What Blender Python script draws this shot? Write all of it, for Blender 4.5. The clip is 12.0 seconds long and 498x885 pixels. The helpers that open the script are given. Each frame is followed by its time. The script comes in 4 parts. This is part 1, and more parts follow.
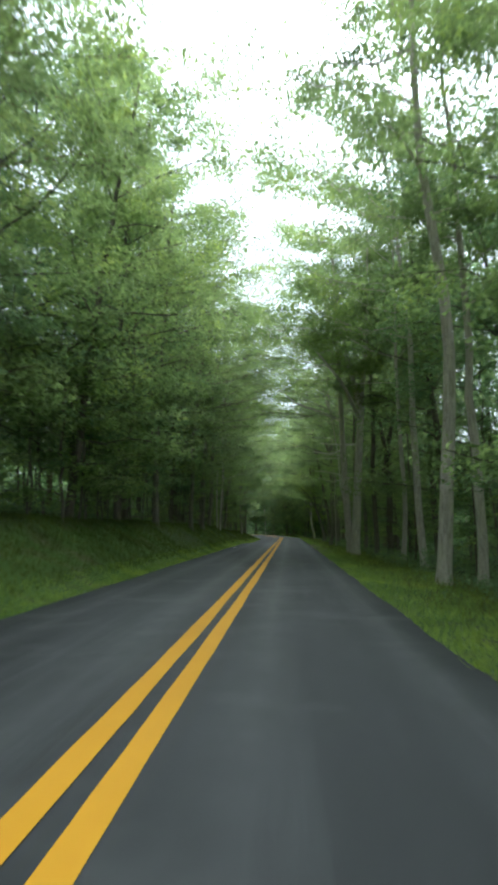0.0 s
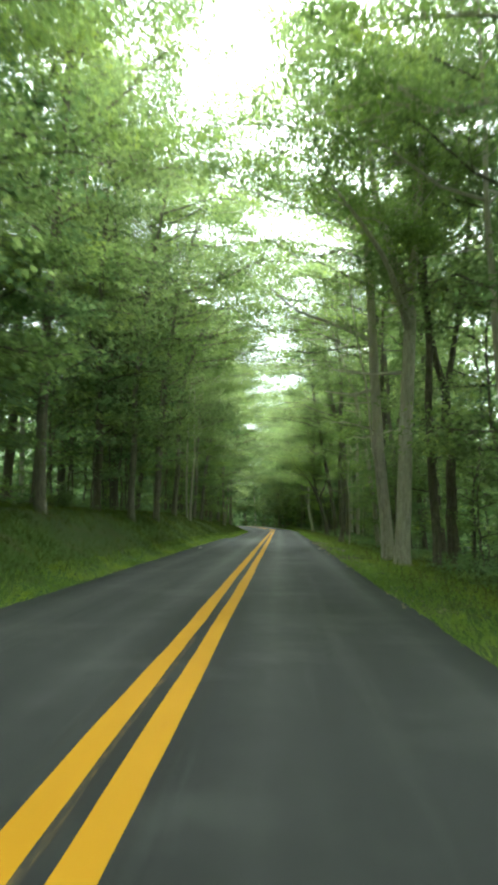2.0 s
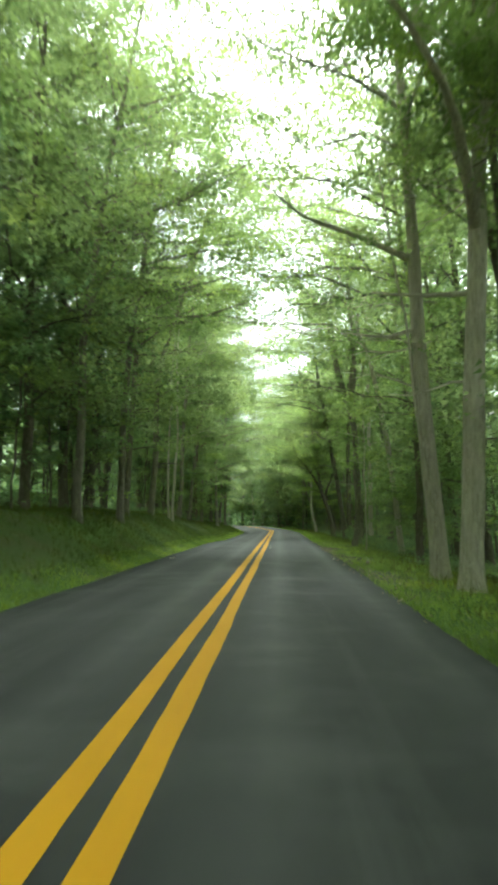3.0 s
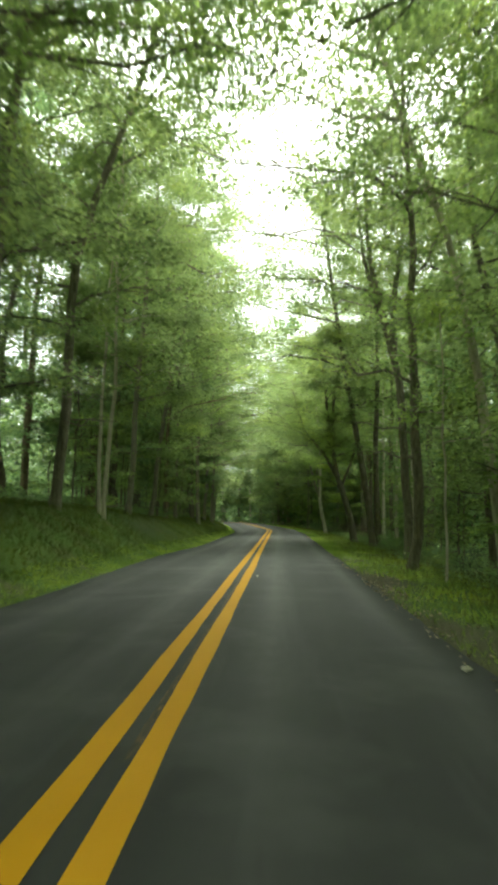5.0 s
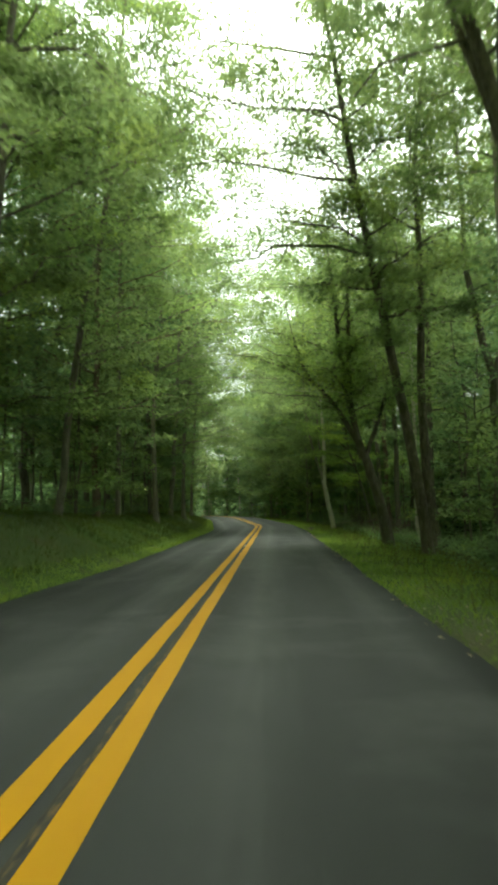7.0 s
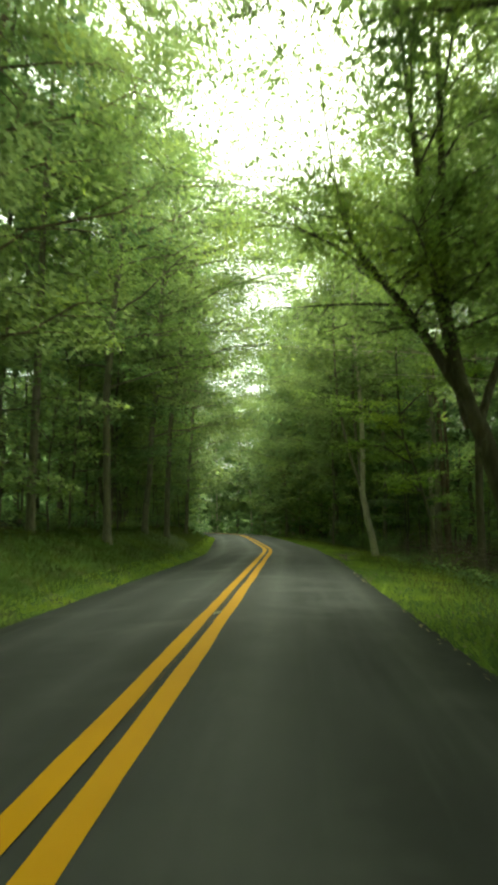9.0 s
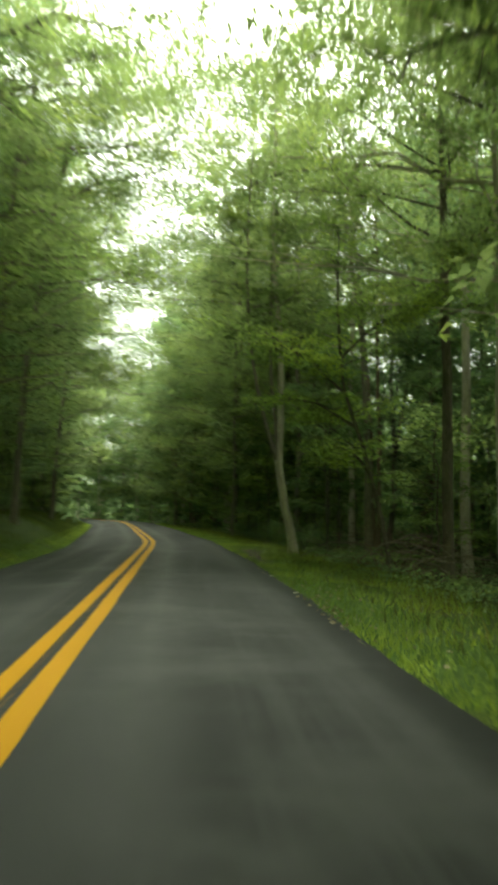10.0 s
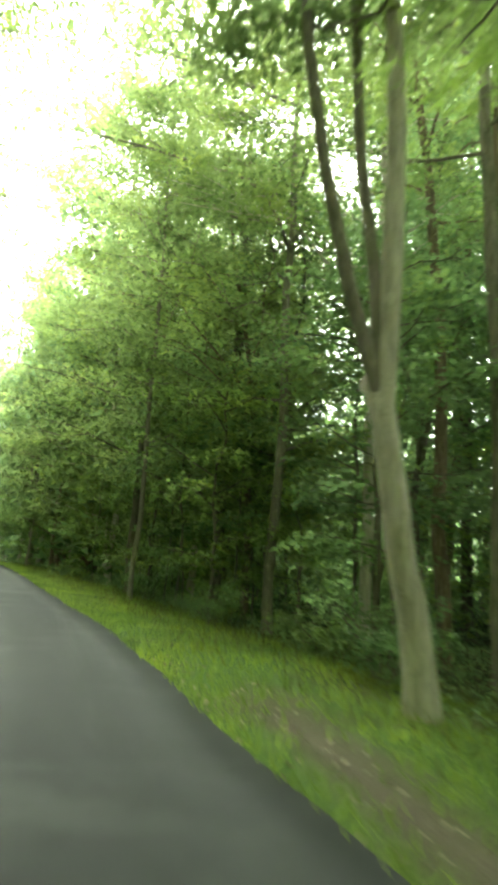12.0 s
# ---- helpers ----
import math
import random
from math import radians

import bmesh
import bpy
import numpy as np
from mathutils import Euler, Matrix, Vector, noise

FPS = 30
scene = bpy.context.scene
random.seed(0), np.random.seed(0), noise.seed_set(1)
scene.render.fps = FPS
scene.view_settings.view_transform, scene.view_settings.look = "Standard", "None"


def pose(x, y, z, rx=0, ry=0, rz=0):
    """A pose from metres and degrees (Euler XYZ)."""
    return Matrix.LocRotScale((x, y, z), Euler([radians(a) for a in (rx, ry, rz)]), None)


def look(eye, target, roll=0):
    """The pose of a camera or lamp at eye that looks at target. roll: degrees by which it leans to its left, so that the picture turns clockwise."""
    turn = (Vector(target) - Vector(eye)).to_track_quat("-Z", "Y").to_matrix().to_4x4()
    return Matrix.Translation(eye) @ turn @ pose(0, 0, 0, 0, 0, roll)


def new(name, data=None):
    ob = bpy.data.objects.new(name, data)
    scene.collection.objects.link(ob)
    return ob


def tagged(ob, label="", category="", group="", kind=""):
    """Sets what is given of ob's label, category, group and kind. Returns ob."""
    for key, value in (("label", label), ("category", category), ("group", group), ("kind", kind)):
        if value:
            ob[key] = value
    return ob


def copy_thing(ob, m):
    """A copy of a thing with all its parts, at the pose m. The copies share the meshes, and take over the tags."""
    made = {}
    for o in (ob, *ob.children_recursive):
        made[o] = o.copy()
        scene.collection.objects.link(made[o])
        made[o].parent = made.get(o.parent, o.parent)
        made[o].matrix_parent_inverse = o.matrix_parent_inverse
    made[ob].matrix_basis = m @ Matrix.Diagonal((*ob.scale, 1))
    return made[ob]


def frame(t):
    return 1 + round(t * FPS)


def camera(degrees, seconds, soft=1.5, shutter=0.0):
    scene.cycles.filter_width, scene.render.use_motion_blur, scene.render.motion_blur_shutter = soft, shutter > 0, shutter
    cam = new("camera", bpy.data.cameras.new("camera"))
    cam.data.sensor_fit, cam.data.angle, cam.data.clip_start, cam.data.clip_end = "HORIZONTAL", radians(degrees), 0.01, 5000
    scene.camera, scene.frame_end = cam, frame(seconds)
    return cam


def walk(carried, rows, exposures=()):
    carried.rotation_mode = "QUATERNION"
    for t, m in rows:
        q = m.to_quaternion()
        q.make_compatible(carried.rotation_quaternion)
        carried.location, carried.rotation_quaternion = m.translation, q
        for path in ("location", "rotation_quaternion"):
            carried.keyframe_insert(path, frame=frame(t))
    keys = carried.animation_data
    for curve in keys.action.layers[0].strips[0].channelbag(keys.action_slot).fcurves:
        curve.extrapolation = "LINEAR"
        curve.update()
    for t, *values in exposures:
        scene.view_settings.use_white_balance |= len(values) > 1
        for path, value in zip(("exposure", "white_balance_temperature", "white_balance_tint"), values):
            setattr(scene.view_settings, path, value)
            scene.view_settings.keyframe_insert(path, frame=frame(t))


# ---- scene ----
cam = camera(41.94, 12.0, soft=3.8, shutter=0.45)
PATH = [
    (0, 0.960, 0.000, 1.181, 97.590, -0.010, 3.463),
    (0.5, 0.922, 3.979, 1.120, 97.643, -0.265, 3.090),
    (1.0, 0.928, 7.908, 1.121, 97.637, 0.229, 3.094),
    (1.5, 0.867, 11.656, 1.135, 97.407, -0.195, 3.120),
    (2.0, 0.822, 15.145, 1.162, 96.792, -0.165, 2.760),
    (2.5, 0.807, 18.695, 1.173, 96.739, 0.278, 2.686),
    (4.5, 0.773, 33.051, 1.271, 96.525, -1.050, 2.800),
    (5.0, 0.826, 36.507, 1.277, 96.323, -0.717, 2.730),
    (5.5, 0.858, 39.949, 1.292, 95.993, -0.621, 2.471),
    (6.0, 0.890, 43.349, 1.255, 95.849, -0.422, 2.398),
    (6.5, 0.948, 46.759, 1.227, 95.735, -0.246, 2.338),
    (7.0, 0.977, 50.036, 1.219, 95.668, 1.130, 2.234),
    (9.0, 0.991, 61.837, 1.170, 97.157, 0.036, 3.649),
    (9.5, 0.955, 65.223, 1.140, 97.030, 0.076, 3.063),
    (10.0, 0.934, 69.184, 1.077, 96.148, -0.879, -6.053),
    (10.5, 0.923, 73.063, 1.131, 94.893, -1.792, -10.422),
    (11.0, 0.915, 76.692, 1.188, 95.709, -3.044, -13.747),
    (11.5, 0.968, 80.404, 1.152, 96.821, -3.736, -17.042),
    (12.0, 1.062, 84.150, 1.096, 100.324, -3.874, -17.852),
]
walk(cam, [(row[0], pose(*row[1:])) for row in PATH],
     exposures=[(0, 1.15, 5450, 3), (1, 1.65, 6000, 1), (1.5, 1.8, 6000, -5), (2.5, 2.25, 5950, -7), (4.5, 2.25, 7000, -10), (5.0, 1.85, 6700, -9), (5.5, 1.8, 6500, -6), (6, 1.58, 6500, -8), (7, 1.5, 6600, -13),
                (9.0, 1.62, 7400, -20), (9.5, 1.72, 7100, -16), (10.1, 1.5, 7100, -12), (10.6, 2.15, 6600, -12), (11, 2.65, 6300, -11), (11.5, 3.35, 6200, -8), (12, 3.35, 6700, -9)])

# ---- world and sun: bright overcast, the sun veiled by cloud ahead of the road ----
SUN_ELEVATION, SUN_AZIMUTH = radians(58), radians(8)
world = bpy.data.worlds.new("overcast_sky")
world.use_nodes = True
scene.world = world
wn = world.node_tree
wn.nodes.clear()
sky = wn.nodes.new("ShaderNodeTexSky")
sky.sky_type, sky.sun_disc = "NISHITA", False
sky.sun_elevation, sky.sun_rotation = SUN_ELEVATION, SUN_AZIMUTH
sky.air_density, sky.dust_density, sky.ozone_density = 1.0, 6.0, 1.0
cloud = wn.nodes.new("ShaderNodeHueSaturation")
cloud.inputs["Saturation"].default_value = 0.18
wbg = wn.nodes.new("ShaderNodeBackground")
wbg.inputs["Strength"].default_value = 0.15
wout = wn.nodes.new("ShaderNodeOutputWorld")
wn.links.new(sky.outputs[0], cloud.inputs["Color"])
wn.links.new(cloud.outputs[0], wbg.inputs[0])
wn.links.new(wbg.outputs[0], wout.inputs[0])

sun_data = bpy.data.lights.new("sun", "SUN")
sun_data.energy, sun_data.angle, sun_data.color = 0.8, radians(25), (1.0, 0.97, 0.9)
sun = new("sun", sun_data)
sun.matrix_basis = look((0, 0, 60), (-60 * math.sin(SUN_AZIMUTH) / math.tan(SUN_ELEVATION),
                                    -60 * math.cos(SUN_AZIMUTH) / math.tan(SUN_ELEVATION), 0))


# ---- materials ----
class Mat:
    """A small writer of node materials."""

    def __init__(self, name):
        self.mat = bpy.data.materials.new(name)
        self.mat.use_nodes = True
        self.t = self.mat.node_tree
        self.t.nodes.clear()
        self.out = self.t.nodes.new("ShaderNodeOutputMaterial")

    def add(self, kind, **values):
        n = self.t.nodes.new(kind)
        for key, v in values.items():
            n.inputs[key.replace("_", " ")].default_value = v
        return n

    def link(self, a, b):
        self.t.links.new(a, b)

    def coords(self, scale=(1, 1, 1)):
        tc = self.t.nodes.new("ShaderNodeTexCoord")
        mp = self.t.nodes.new("ShaderNodeMapping")
        mp.inputs["Scale"].default_value = scale
        self.link(tc.outputs["Object"], mp.inputs["Vector"])
        return mp.outputs[0]

    def noise(self, scale, detail=4.0, rough=0.6, stretch=(1, 1, 1)):
        n = self.add("ShaderNodeTexNoise", Scale=scale, Detail=detail, Roughness=rough)
        self.link(self.coords(stretch), n.inputs["Vector"])
        return n.outputs["Fac"]

    def ramp(self, fac, stops):
        r = self.t.nodes.new("ShaderNodeValToRGB")
        e = r.color_ramp.elements
        while len(e) < len(stops):
            e.new(0.5)
        for el, (pos, col) in zip(e, stops):
            el.position, el.color = pos, (*col, 1)
        self.link(fac, r.inputs[0])
        return r.outputs[0]

    def mix(self, fac, a, b, mode="MIX"):
        m = self.t.nodes.new("ShaderNodeMix")
        m.data_type, m.blend_type = "RGBA", mode
        for sock, v in ((m.inputs[0], fac), (m.inputs[6], a), (m.inputs[7], b)):
            if isinstance(v, (int, float)):
                sock.default_value = v
            elif isinstance(v, tuple):
                sock.default_value = (*v, 1)
            else:
                self.link(v, sock)
        return m.outputs[2]

    def math(self, op, a, b=0.0, c=0.0):
        m = self.t.nodes.new("ShaderNodeMath")
        m.operation, m.use_clamp = op, op in ("MULTIPLY_ADD",)
        for sock, v in zip(m.inputs, (a, b, c)):
            if isinstance(v, (int, float)):
                sock.default_value = v
            else:
                self.link(v, sock)
        return m.outputs[0]

    def attr(self, name):
        a = self.t.nodes.new("ShaderNodeAttribute")
        a.attribute_name = name
        return a.outputs["Fac"]

    def island(self):
        return self.t.nodes.new("ShaderNodeNewGeometry").outputs["Random Per Island"]

    def object_random(self):
        return self.t.nodes.new("ShaderNodeObjectInfo").outputs["Random"]

    def surface(self, color, rough=0.8, bump=None, strength=0.3, distance=0.02, specular=0.4):
        p = self.add("ShaderNodeBsdfPrincipled")
        for sock, v in ((p.inputs["Base Color"], color), (p.inputs["Roughness"], rough), (p.inputs["Specular IOR Level"], specular)):
            if isinstance(v, (int, float)):
                sock.default_value = v
            elif isinstance(v, tuple):
                sock.default_value = (*v, 1)
            else:
                self.link(v, sock)
        if bump is not None:
            b = self.add("ShaderNodeBump", Strength=strength, Distance=distance)
            self.link(bump, b.inputs["Height"])
            self.link(b.outputs[0], p.inputs["Normal"])
        self.link(p.outputs[0], self.out.inputs[0])
        return p


def asphalt_material():
    m = Mat("worn_asphalt")
    grain = m.noise(160, 3, 0.7)
    patch = m.noise(0.35, 4, 0.6, (1.6, 0.35, 1))
    blot = m.noise(1.4, 5, 0.65)
    lat = m.attr("lat")
    wheel = m.math("ABSOLUTE", m.math("SUBTRACT", m.math("ABSOLUTE", m.math("SUBTRACT", m.math("ABSOLUTE", lat), 1.45)), 0.72))
    wheel = m.math("SUBTRACT", 1.0, m.math("MINIMUM", m.math("MULTIPLY", wheel, 2.6), 1.0))
    base = m.ramp(grain, [(0.25, (0.009, 0.010, 0.0095)), (0.6, (0.02, 0.022, 0.021)), (0.85, (0.048, 0.051, 0.049))])
    base = m.mix(m.ramp(patch, [(0.36, (0, 0, 0)), (0.62, (0.85, 0.85, 0.85))]), base, (0.032, 0.035, 0.034))
    sealed = m.noise(0.16, 3, 0.5, (2.2, 0.5, 1))
    base = m.mix(m.ramp(sealed, [(0.50, (0, 0, 0)), (0.56, (0.85, 0.85, 0.85))]), base, (0.011, 0.0125, 0.012))
    pale = m.noise(0.55, 5, 0.65, (0.8, 1.1, 1))
    base = m.mix(m.ramp(pale, [(0.52, (0, 0, 0)), (0.68, (0.8, 0.8, 0.8))]), base, (0.05, 0.053, 0.05))
    # lengthwise streaks and wheel paths: worn asphalt, plus sky reflection put into the colour
    sheen_streak = m.noise(1.1, 5, 0.7, (1.5, 0.06, 1))
    base = m.mix(m.ramp(sheen_streak, [(0.52, (0, 0, 0)), (0.72, (0.6, 0.6, 0.6))]), base, (0.055, 0.058, 0.055))
    base = m.mix(m.math("MULTIPLY", wheel, m.math("MULTIPLY", blot, 0.5)), base, (0.042, 0.045, 0.043))
    rough = m.math("SUBTRACT", 0.72, m.math("MULTIPLY", wheel, m.math("MULTIPLY", blot, 0.2)))
    m.surface(base, rough, grain, 0.35, 0.006, 0.22)
    return m.mat


def line_material():
    m = Mat("yellow_road_paint")
    wear = m.noise(22, 6, 0.75)
    broad = m.noise(1.1, 3)
    paint = m.mix(broad, (0.46, 0.225, 0.006), (0.55, 0.285, 0.01))
    col = m.mix(m.ramp(wear, [(0.63, (0, 0, 0)), (0.74, (0.8, 0.8, 0.8))]), paint, (0.09, 0.075, 0.04))
    m.surface(col, 0.7, m.noise(170, 2), 0.25, 0.004, 0.12)
    return m.mat


def old_line_material():
    """Remains of an older line beside the new paint."""
    m = Mat("worn_old_road_paint")
    bits = m.noise(30, 5, 0.8, (1, 0.35, 1))
    col = m.ramp(bits, [(0.40, (0.012, 0.011, 0.009)), (0.56, (0.05, 0.04, 0.02)), (0.68, (0.30, 0.17, 0.03))])
    m.surface(col, 0.8, bits, 0.4, 0.005)
    return m.mat


def ground_material():
    m = Mat("verge_and_forest_floor")
    g = m.attr("grass")
    fine = m.noise(34, 5, 0.7)
    broad = m.noise(0.8, 4, 0.6)
    turf = m.ramp(fine, [(0.3, (0.04, 0.072, 0.012)), (0.55, (0.085, 0.145, 0.024)), (0.8, (0.14, 0.19, 0.04))])
    turf = m.mix(m.ramp(broad, [(0.5, (0, 0, 0)), (0.72, (0.7, 0.7, 0.7))]), turf, (0.12, 0.095, 0.05))
    litter = m.ramp(fine, [(0.25, (0.03, 0.022, 0.013)), (0.5, (0.075, 0.05, 0.03)), (0.75, (0.15, 0.10, 0.06))])
    litter = m.mix(m.ramp(broad, [(0.3, (0, 0, 0)), (0.55, (0.9, 0.9, 0.9))]), litter, (0.04, 0.07, 0.02))
    earth = m.ramp(fine, [(0.3, (0.062, 0.052, 0.034)), (0.55, (0.125, 0.105, 0.072)), (0.8, (0.21, 0.18, 0.135))])
    m.surface(m.mix(m.attr("earth"), m.mix(g, litter, turf), earth), 0.95, fine, 0.8, 0.05, 0.2)
    return m.mat


def leaf_material(name, dark, light, glow, gloss=0.55):
    m = Mat(name)
    r, tree = m.island(), m.object_random()
    col = m.mix(r, dark, light)
    col = m.mix(m.math("MULTIPLY", tree, 0.5), col, (0.085, 0.12, 0.035))
    bough = m.ramp(m.noise(0.55, 3, 0.6), [(0.38, (0.62, 0.66, 0.66)), (0.52, (1, 1, 1)), (0.66, (1.25, 1.16, 0.82))])
    col = m.mix(1.0, col, bough, "MULTIPLY")
    p = m.surface(col, gloss, specular=0.16)
    tr = m.add("ShaderNodeBsdfTranslucent")
    m.link(m.mix(1.0, m.mix(r, glow, tuple(1.25 * v for v in glow)), bough, "MULTIPLY"), tr.inputs["Color"])
    mx = m.add("ShaderNodeMixShader", Fac=0.58)
    m.link(p.outputs[0], mx.inputs[1])
    m.link(tr.outputs[0], mx.inputs[2])
    m.link(mx.outputs[0], m.out.inputs[0])
    return m.mat


def bark_material(name, dark, mid, pale, moss):
    m = Mat(name)
    ridges = m.noise(16, 6, 0.7, (1, 1, 0.16))
    blot = m.noise(1.7, 4, 0.6)
    col = m.ramp(ridges, [(0.3, dark), (0.52, mid), (0.72, pale)])
    col = m.mix(m.math("MULTIPLY", m.object_random(), 0.45), col, mid)
    col = m.mix(m.ramp(blot, [(0.48, (0, 0, 0)), (0.66, (moss, moss, moss))]), col, (0.075, 0.09, 0.035))
    flakes = m.noise(9, 5, 0.75, (1, 1, 0.55))
    col = m.mix(m.ramp(flakes, [(0.56, (0, 0, 0)), (0.66, (0.55, 0.55, 0.55))]), col, dark)
    lichen = m.noise(5.5, 4, 0.7, (1, 1, 0.7))
    col = m.mix(m.ramp(lichen, [(0.58, (0, 0, 0)), (0.66, (0.5, 0.5, 0.5))]), col, pale)
    m.surface(col, 0.92, m.math("ADD", ridges, flakes), 1.0, 0.03, 0.2)
    return m.mat


ASPHALT, PAINT, SOIL, OLD_PAINT = asphalt_material(), line_material(), ground_material(), old_line_material()
LEAF = leaf_material("broad_leaves", (0.085, 0.137, 0.055), (0.15, 0.212, 0.082), (0.365, 0.455, 0.182))
# lighter copy: light green kinds, and crowns whose backlight is put into the colour
LEAF_LIGHT = leaf_material("young_leaves", (0.10, 0.155, 0.048), (0.18, 0.245, 0.078), (0.43, 0.55, 0.19))
LEAF_DEEP = leaf_material("shaded_leaves", (0.08, 0.13, 0.065), (0.135, 0.195, 0.095), (0.32, 0.45, 0.20))
LEAF_LIME = leaf_material("yellow_green_leaves", (0.12, 0.185, 0.046), (0.205, 0.285, 0.072), (0.47, 0.61, 0.165))
GRASS = leaf_material("grass_blades", (0.10, 0.155, 0.034), (0.17, 0.24, 0.058), (0.35, 0.46, 0.09), 0.6)
WEED = leaf_material("dry_grass_blades", (0.07, 0.085, 0.025), (0.14, 0.14, 0.05), (0.16, 0.17, 0.05), 0.7)
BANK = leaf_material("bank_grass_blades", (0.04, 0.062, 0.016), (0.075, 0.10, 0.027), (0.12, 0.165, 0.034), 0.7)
BARK_PALE = bark_material("pale_grey_bark", (0.28, 0.235, 0.185), (0.53, 0.465, 0.385), (0.68, 0.62, 0.53), 0.12)
BARK_GREY = bark_material("dull_grey_bark", (0.10, 0.085, 0.066), (0.235, 0.205, 0.165), (0.36, 0.32, 0.26), 0.4)
BARK_DARK = bark_material("dark_mossy_bark", (0.065, 0.054, 0.042), (0.16, 0.136, 0.104), (0.27, 0.237, 0.18), 0.6)
BARK_RED = bark_material("reddish_brown_bark", (0.075, 0.054, 0.038), (0.20, 0.145, 0.105), (0.34, 0.26, 0.19), 0.25)
DEADWOOD = bark_material("grey_dead_wood", (0.10, 0.08, 0.06), (0.24, 0.20, 0.155), (0.42, 0.37, 0.31), 0.15)


# ---- the lie of the land ----
STEP = 0.5
_ys = np.arange(-700, 900, STEP)


def _smooth(v):
    v = np.clip(v, 0, 1)
    return v * v * (3 - 2 * v)


_slope = -0.10 * _smooth((_ys - 87) / 10) - 0.0015 * np.clip(_ys - 110, 0, None) - 0.016 * np.clip(_ys - 130, 0, None)
_slope = np.clip(_slope, -1.6, 0)
_slope[_ys > 230] = 0
_cx = np.concatenate([[0], np.cumsum(_slope[:-1] * STEP)])


def centre(y):
    """x of the road's centre line at y."""
    return np.interp(y, _ys, _cx)


LEFT, RIGHT = -2.95, 2.6


def right_edge(y):
    """How far the asphalt reaches from the centre line on its right-hand side."""
    return RIGHT - 0.22 * _smooth((np.asarray(y, float) - 83) / 7) * (1 - 0.5 * _smooth((np.asarray(y, float) - 98) / 14))


def road_z(u, y):
    bank = 0.07 * _smooth((np.asarray(y, float) - 55) / 15)
    return -0.012 * np.abs(u) + bank * np.minimum(u, 0)


def lumps(x, y):
    return 0.5 * np.sin(0.9 * x + 1.3 * np.sin(0.37 * y)) * np.cos(0.71 * y + 0.8 * np.sin(0.5 * x)) + 0.3 * np.sin(2.3 * x + 0.7 * y) * np.sin(1.9 * y)


def ground_z(u, y):
    u, y = np.asarray(u, float), np.asarray(y, float)
    crest = 1.45 - 0.45 * _smooth((y - 58) / 20)
    left = np.interp(-u, [0, 2.95, 3.3, 4.3, 5.7, 8.0, 14, 30, 60, 120, 400], [0, 0, 0.02, 0.42, 1.0, 1.18, 1.7, 3.6, 7, 13, 30])
    right = np.interp(u, [0, 2.6, 3.6, 4.6, 6.5, 10, 18, 30, 60, 120, 400], [0, -0.02, -0.06, -0.14, -0.42, -0.8, -0.7, 0.6, 4, 10, 26])
    edge = np.where(u < 0, road_z(LEFT, y), road_z(RIGHT, y)) * np.clip(1.6 - np.abs(u) / 5, 0, 1)
    z = np.where(u < 0, left * crest, right) + edge
    off = np.clip(np.where(u < 0, -u + LEFT, u - right_edge(y)) / 1.5, 0, 1)
    z = z + 0.07 * off * lumps(u, y) - 0.015
    return np.where((u > LEFT + 0.12) & (u < right_edge(y) - 0.12), road_z(u, y) - 0.16, z)


def bare(u, y):
    """How far the verge is bare earth: a shoulder strewn with litter, a wheel-worn pull-in by the bend, scars on the bank."""
    u, y = np.asarray(u, float), np.asarray(y, float)
    strip = np.exp(-((y - 46.5) / 11) ** 6) * _smooth((3.7 + 0.45 * np.sin(y * 0.9) - u) / 1.0) * (u > 0) * (0.85 + 0.4 * lumps(u * 1.7, y * 0.8))
    worn = np.exp(-(((u - 3.06 - 0.05 * (y - 88)) / 0.22) ** 2)) * np.exp(-((y - 87.0) / 2.6) ** 4)
    scar = np.exp(-(((u + 4.6) / 0.8) ** 2)) * _smooth(np.sin(y * 0.21 + 0.6) * 2.2 - 1.0) * 0.8
    return np.clip(strip + worn + scar, 0, 1)


def place(u, y, dz=0.0):
    return (float(centre(y) + u), float(y), float(ground_z(u, y)) + dz)


def mesh_from(name, verts, faces, materials, smooth=False, slots=None):
    me = bpy.data.meshes.new(name)
    me.from_pydata(np.asarray(verts).tolist(), [], np.asarray(faces).tolist() if not isinstance(faces, list) else faces)
    for mat in materials:
        me.materials.append(mat)
    if slots is not None:
        me.polygons.foreach_set("material_index", np.asarray(slots, dtype=np.int32))
    if smooth:
        me.polygons.foreach_set("use_smooth", np.ones(len(me.polygons), dtype=bool))
    me.update()
    return me


def grid_faces(rows, cols):
    a = (np.arange(rows - 1)[:, None] * cols + np.arange(cols - 1)[None, :]).ravel()
    return np.stack([a, a + 1, a + cols + 1, a + cols], 1)


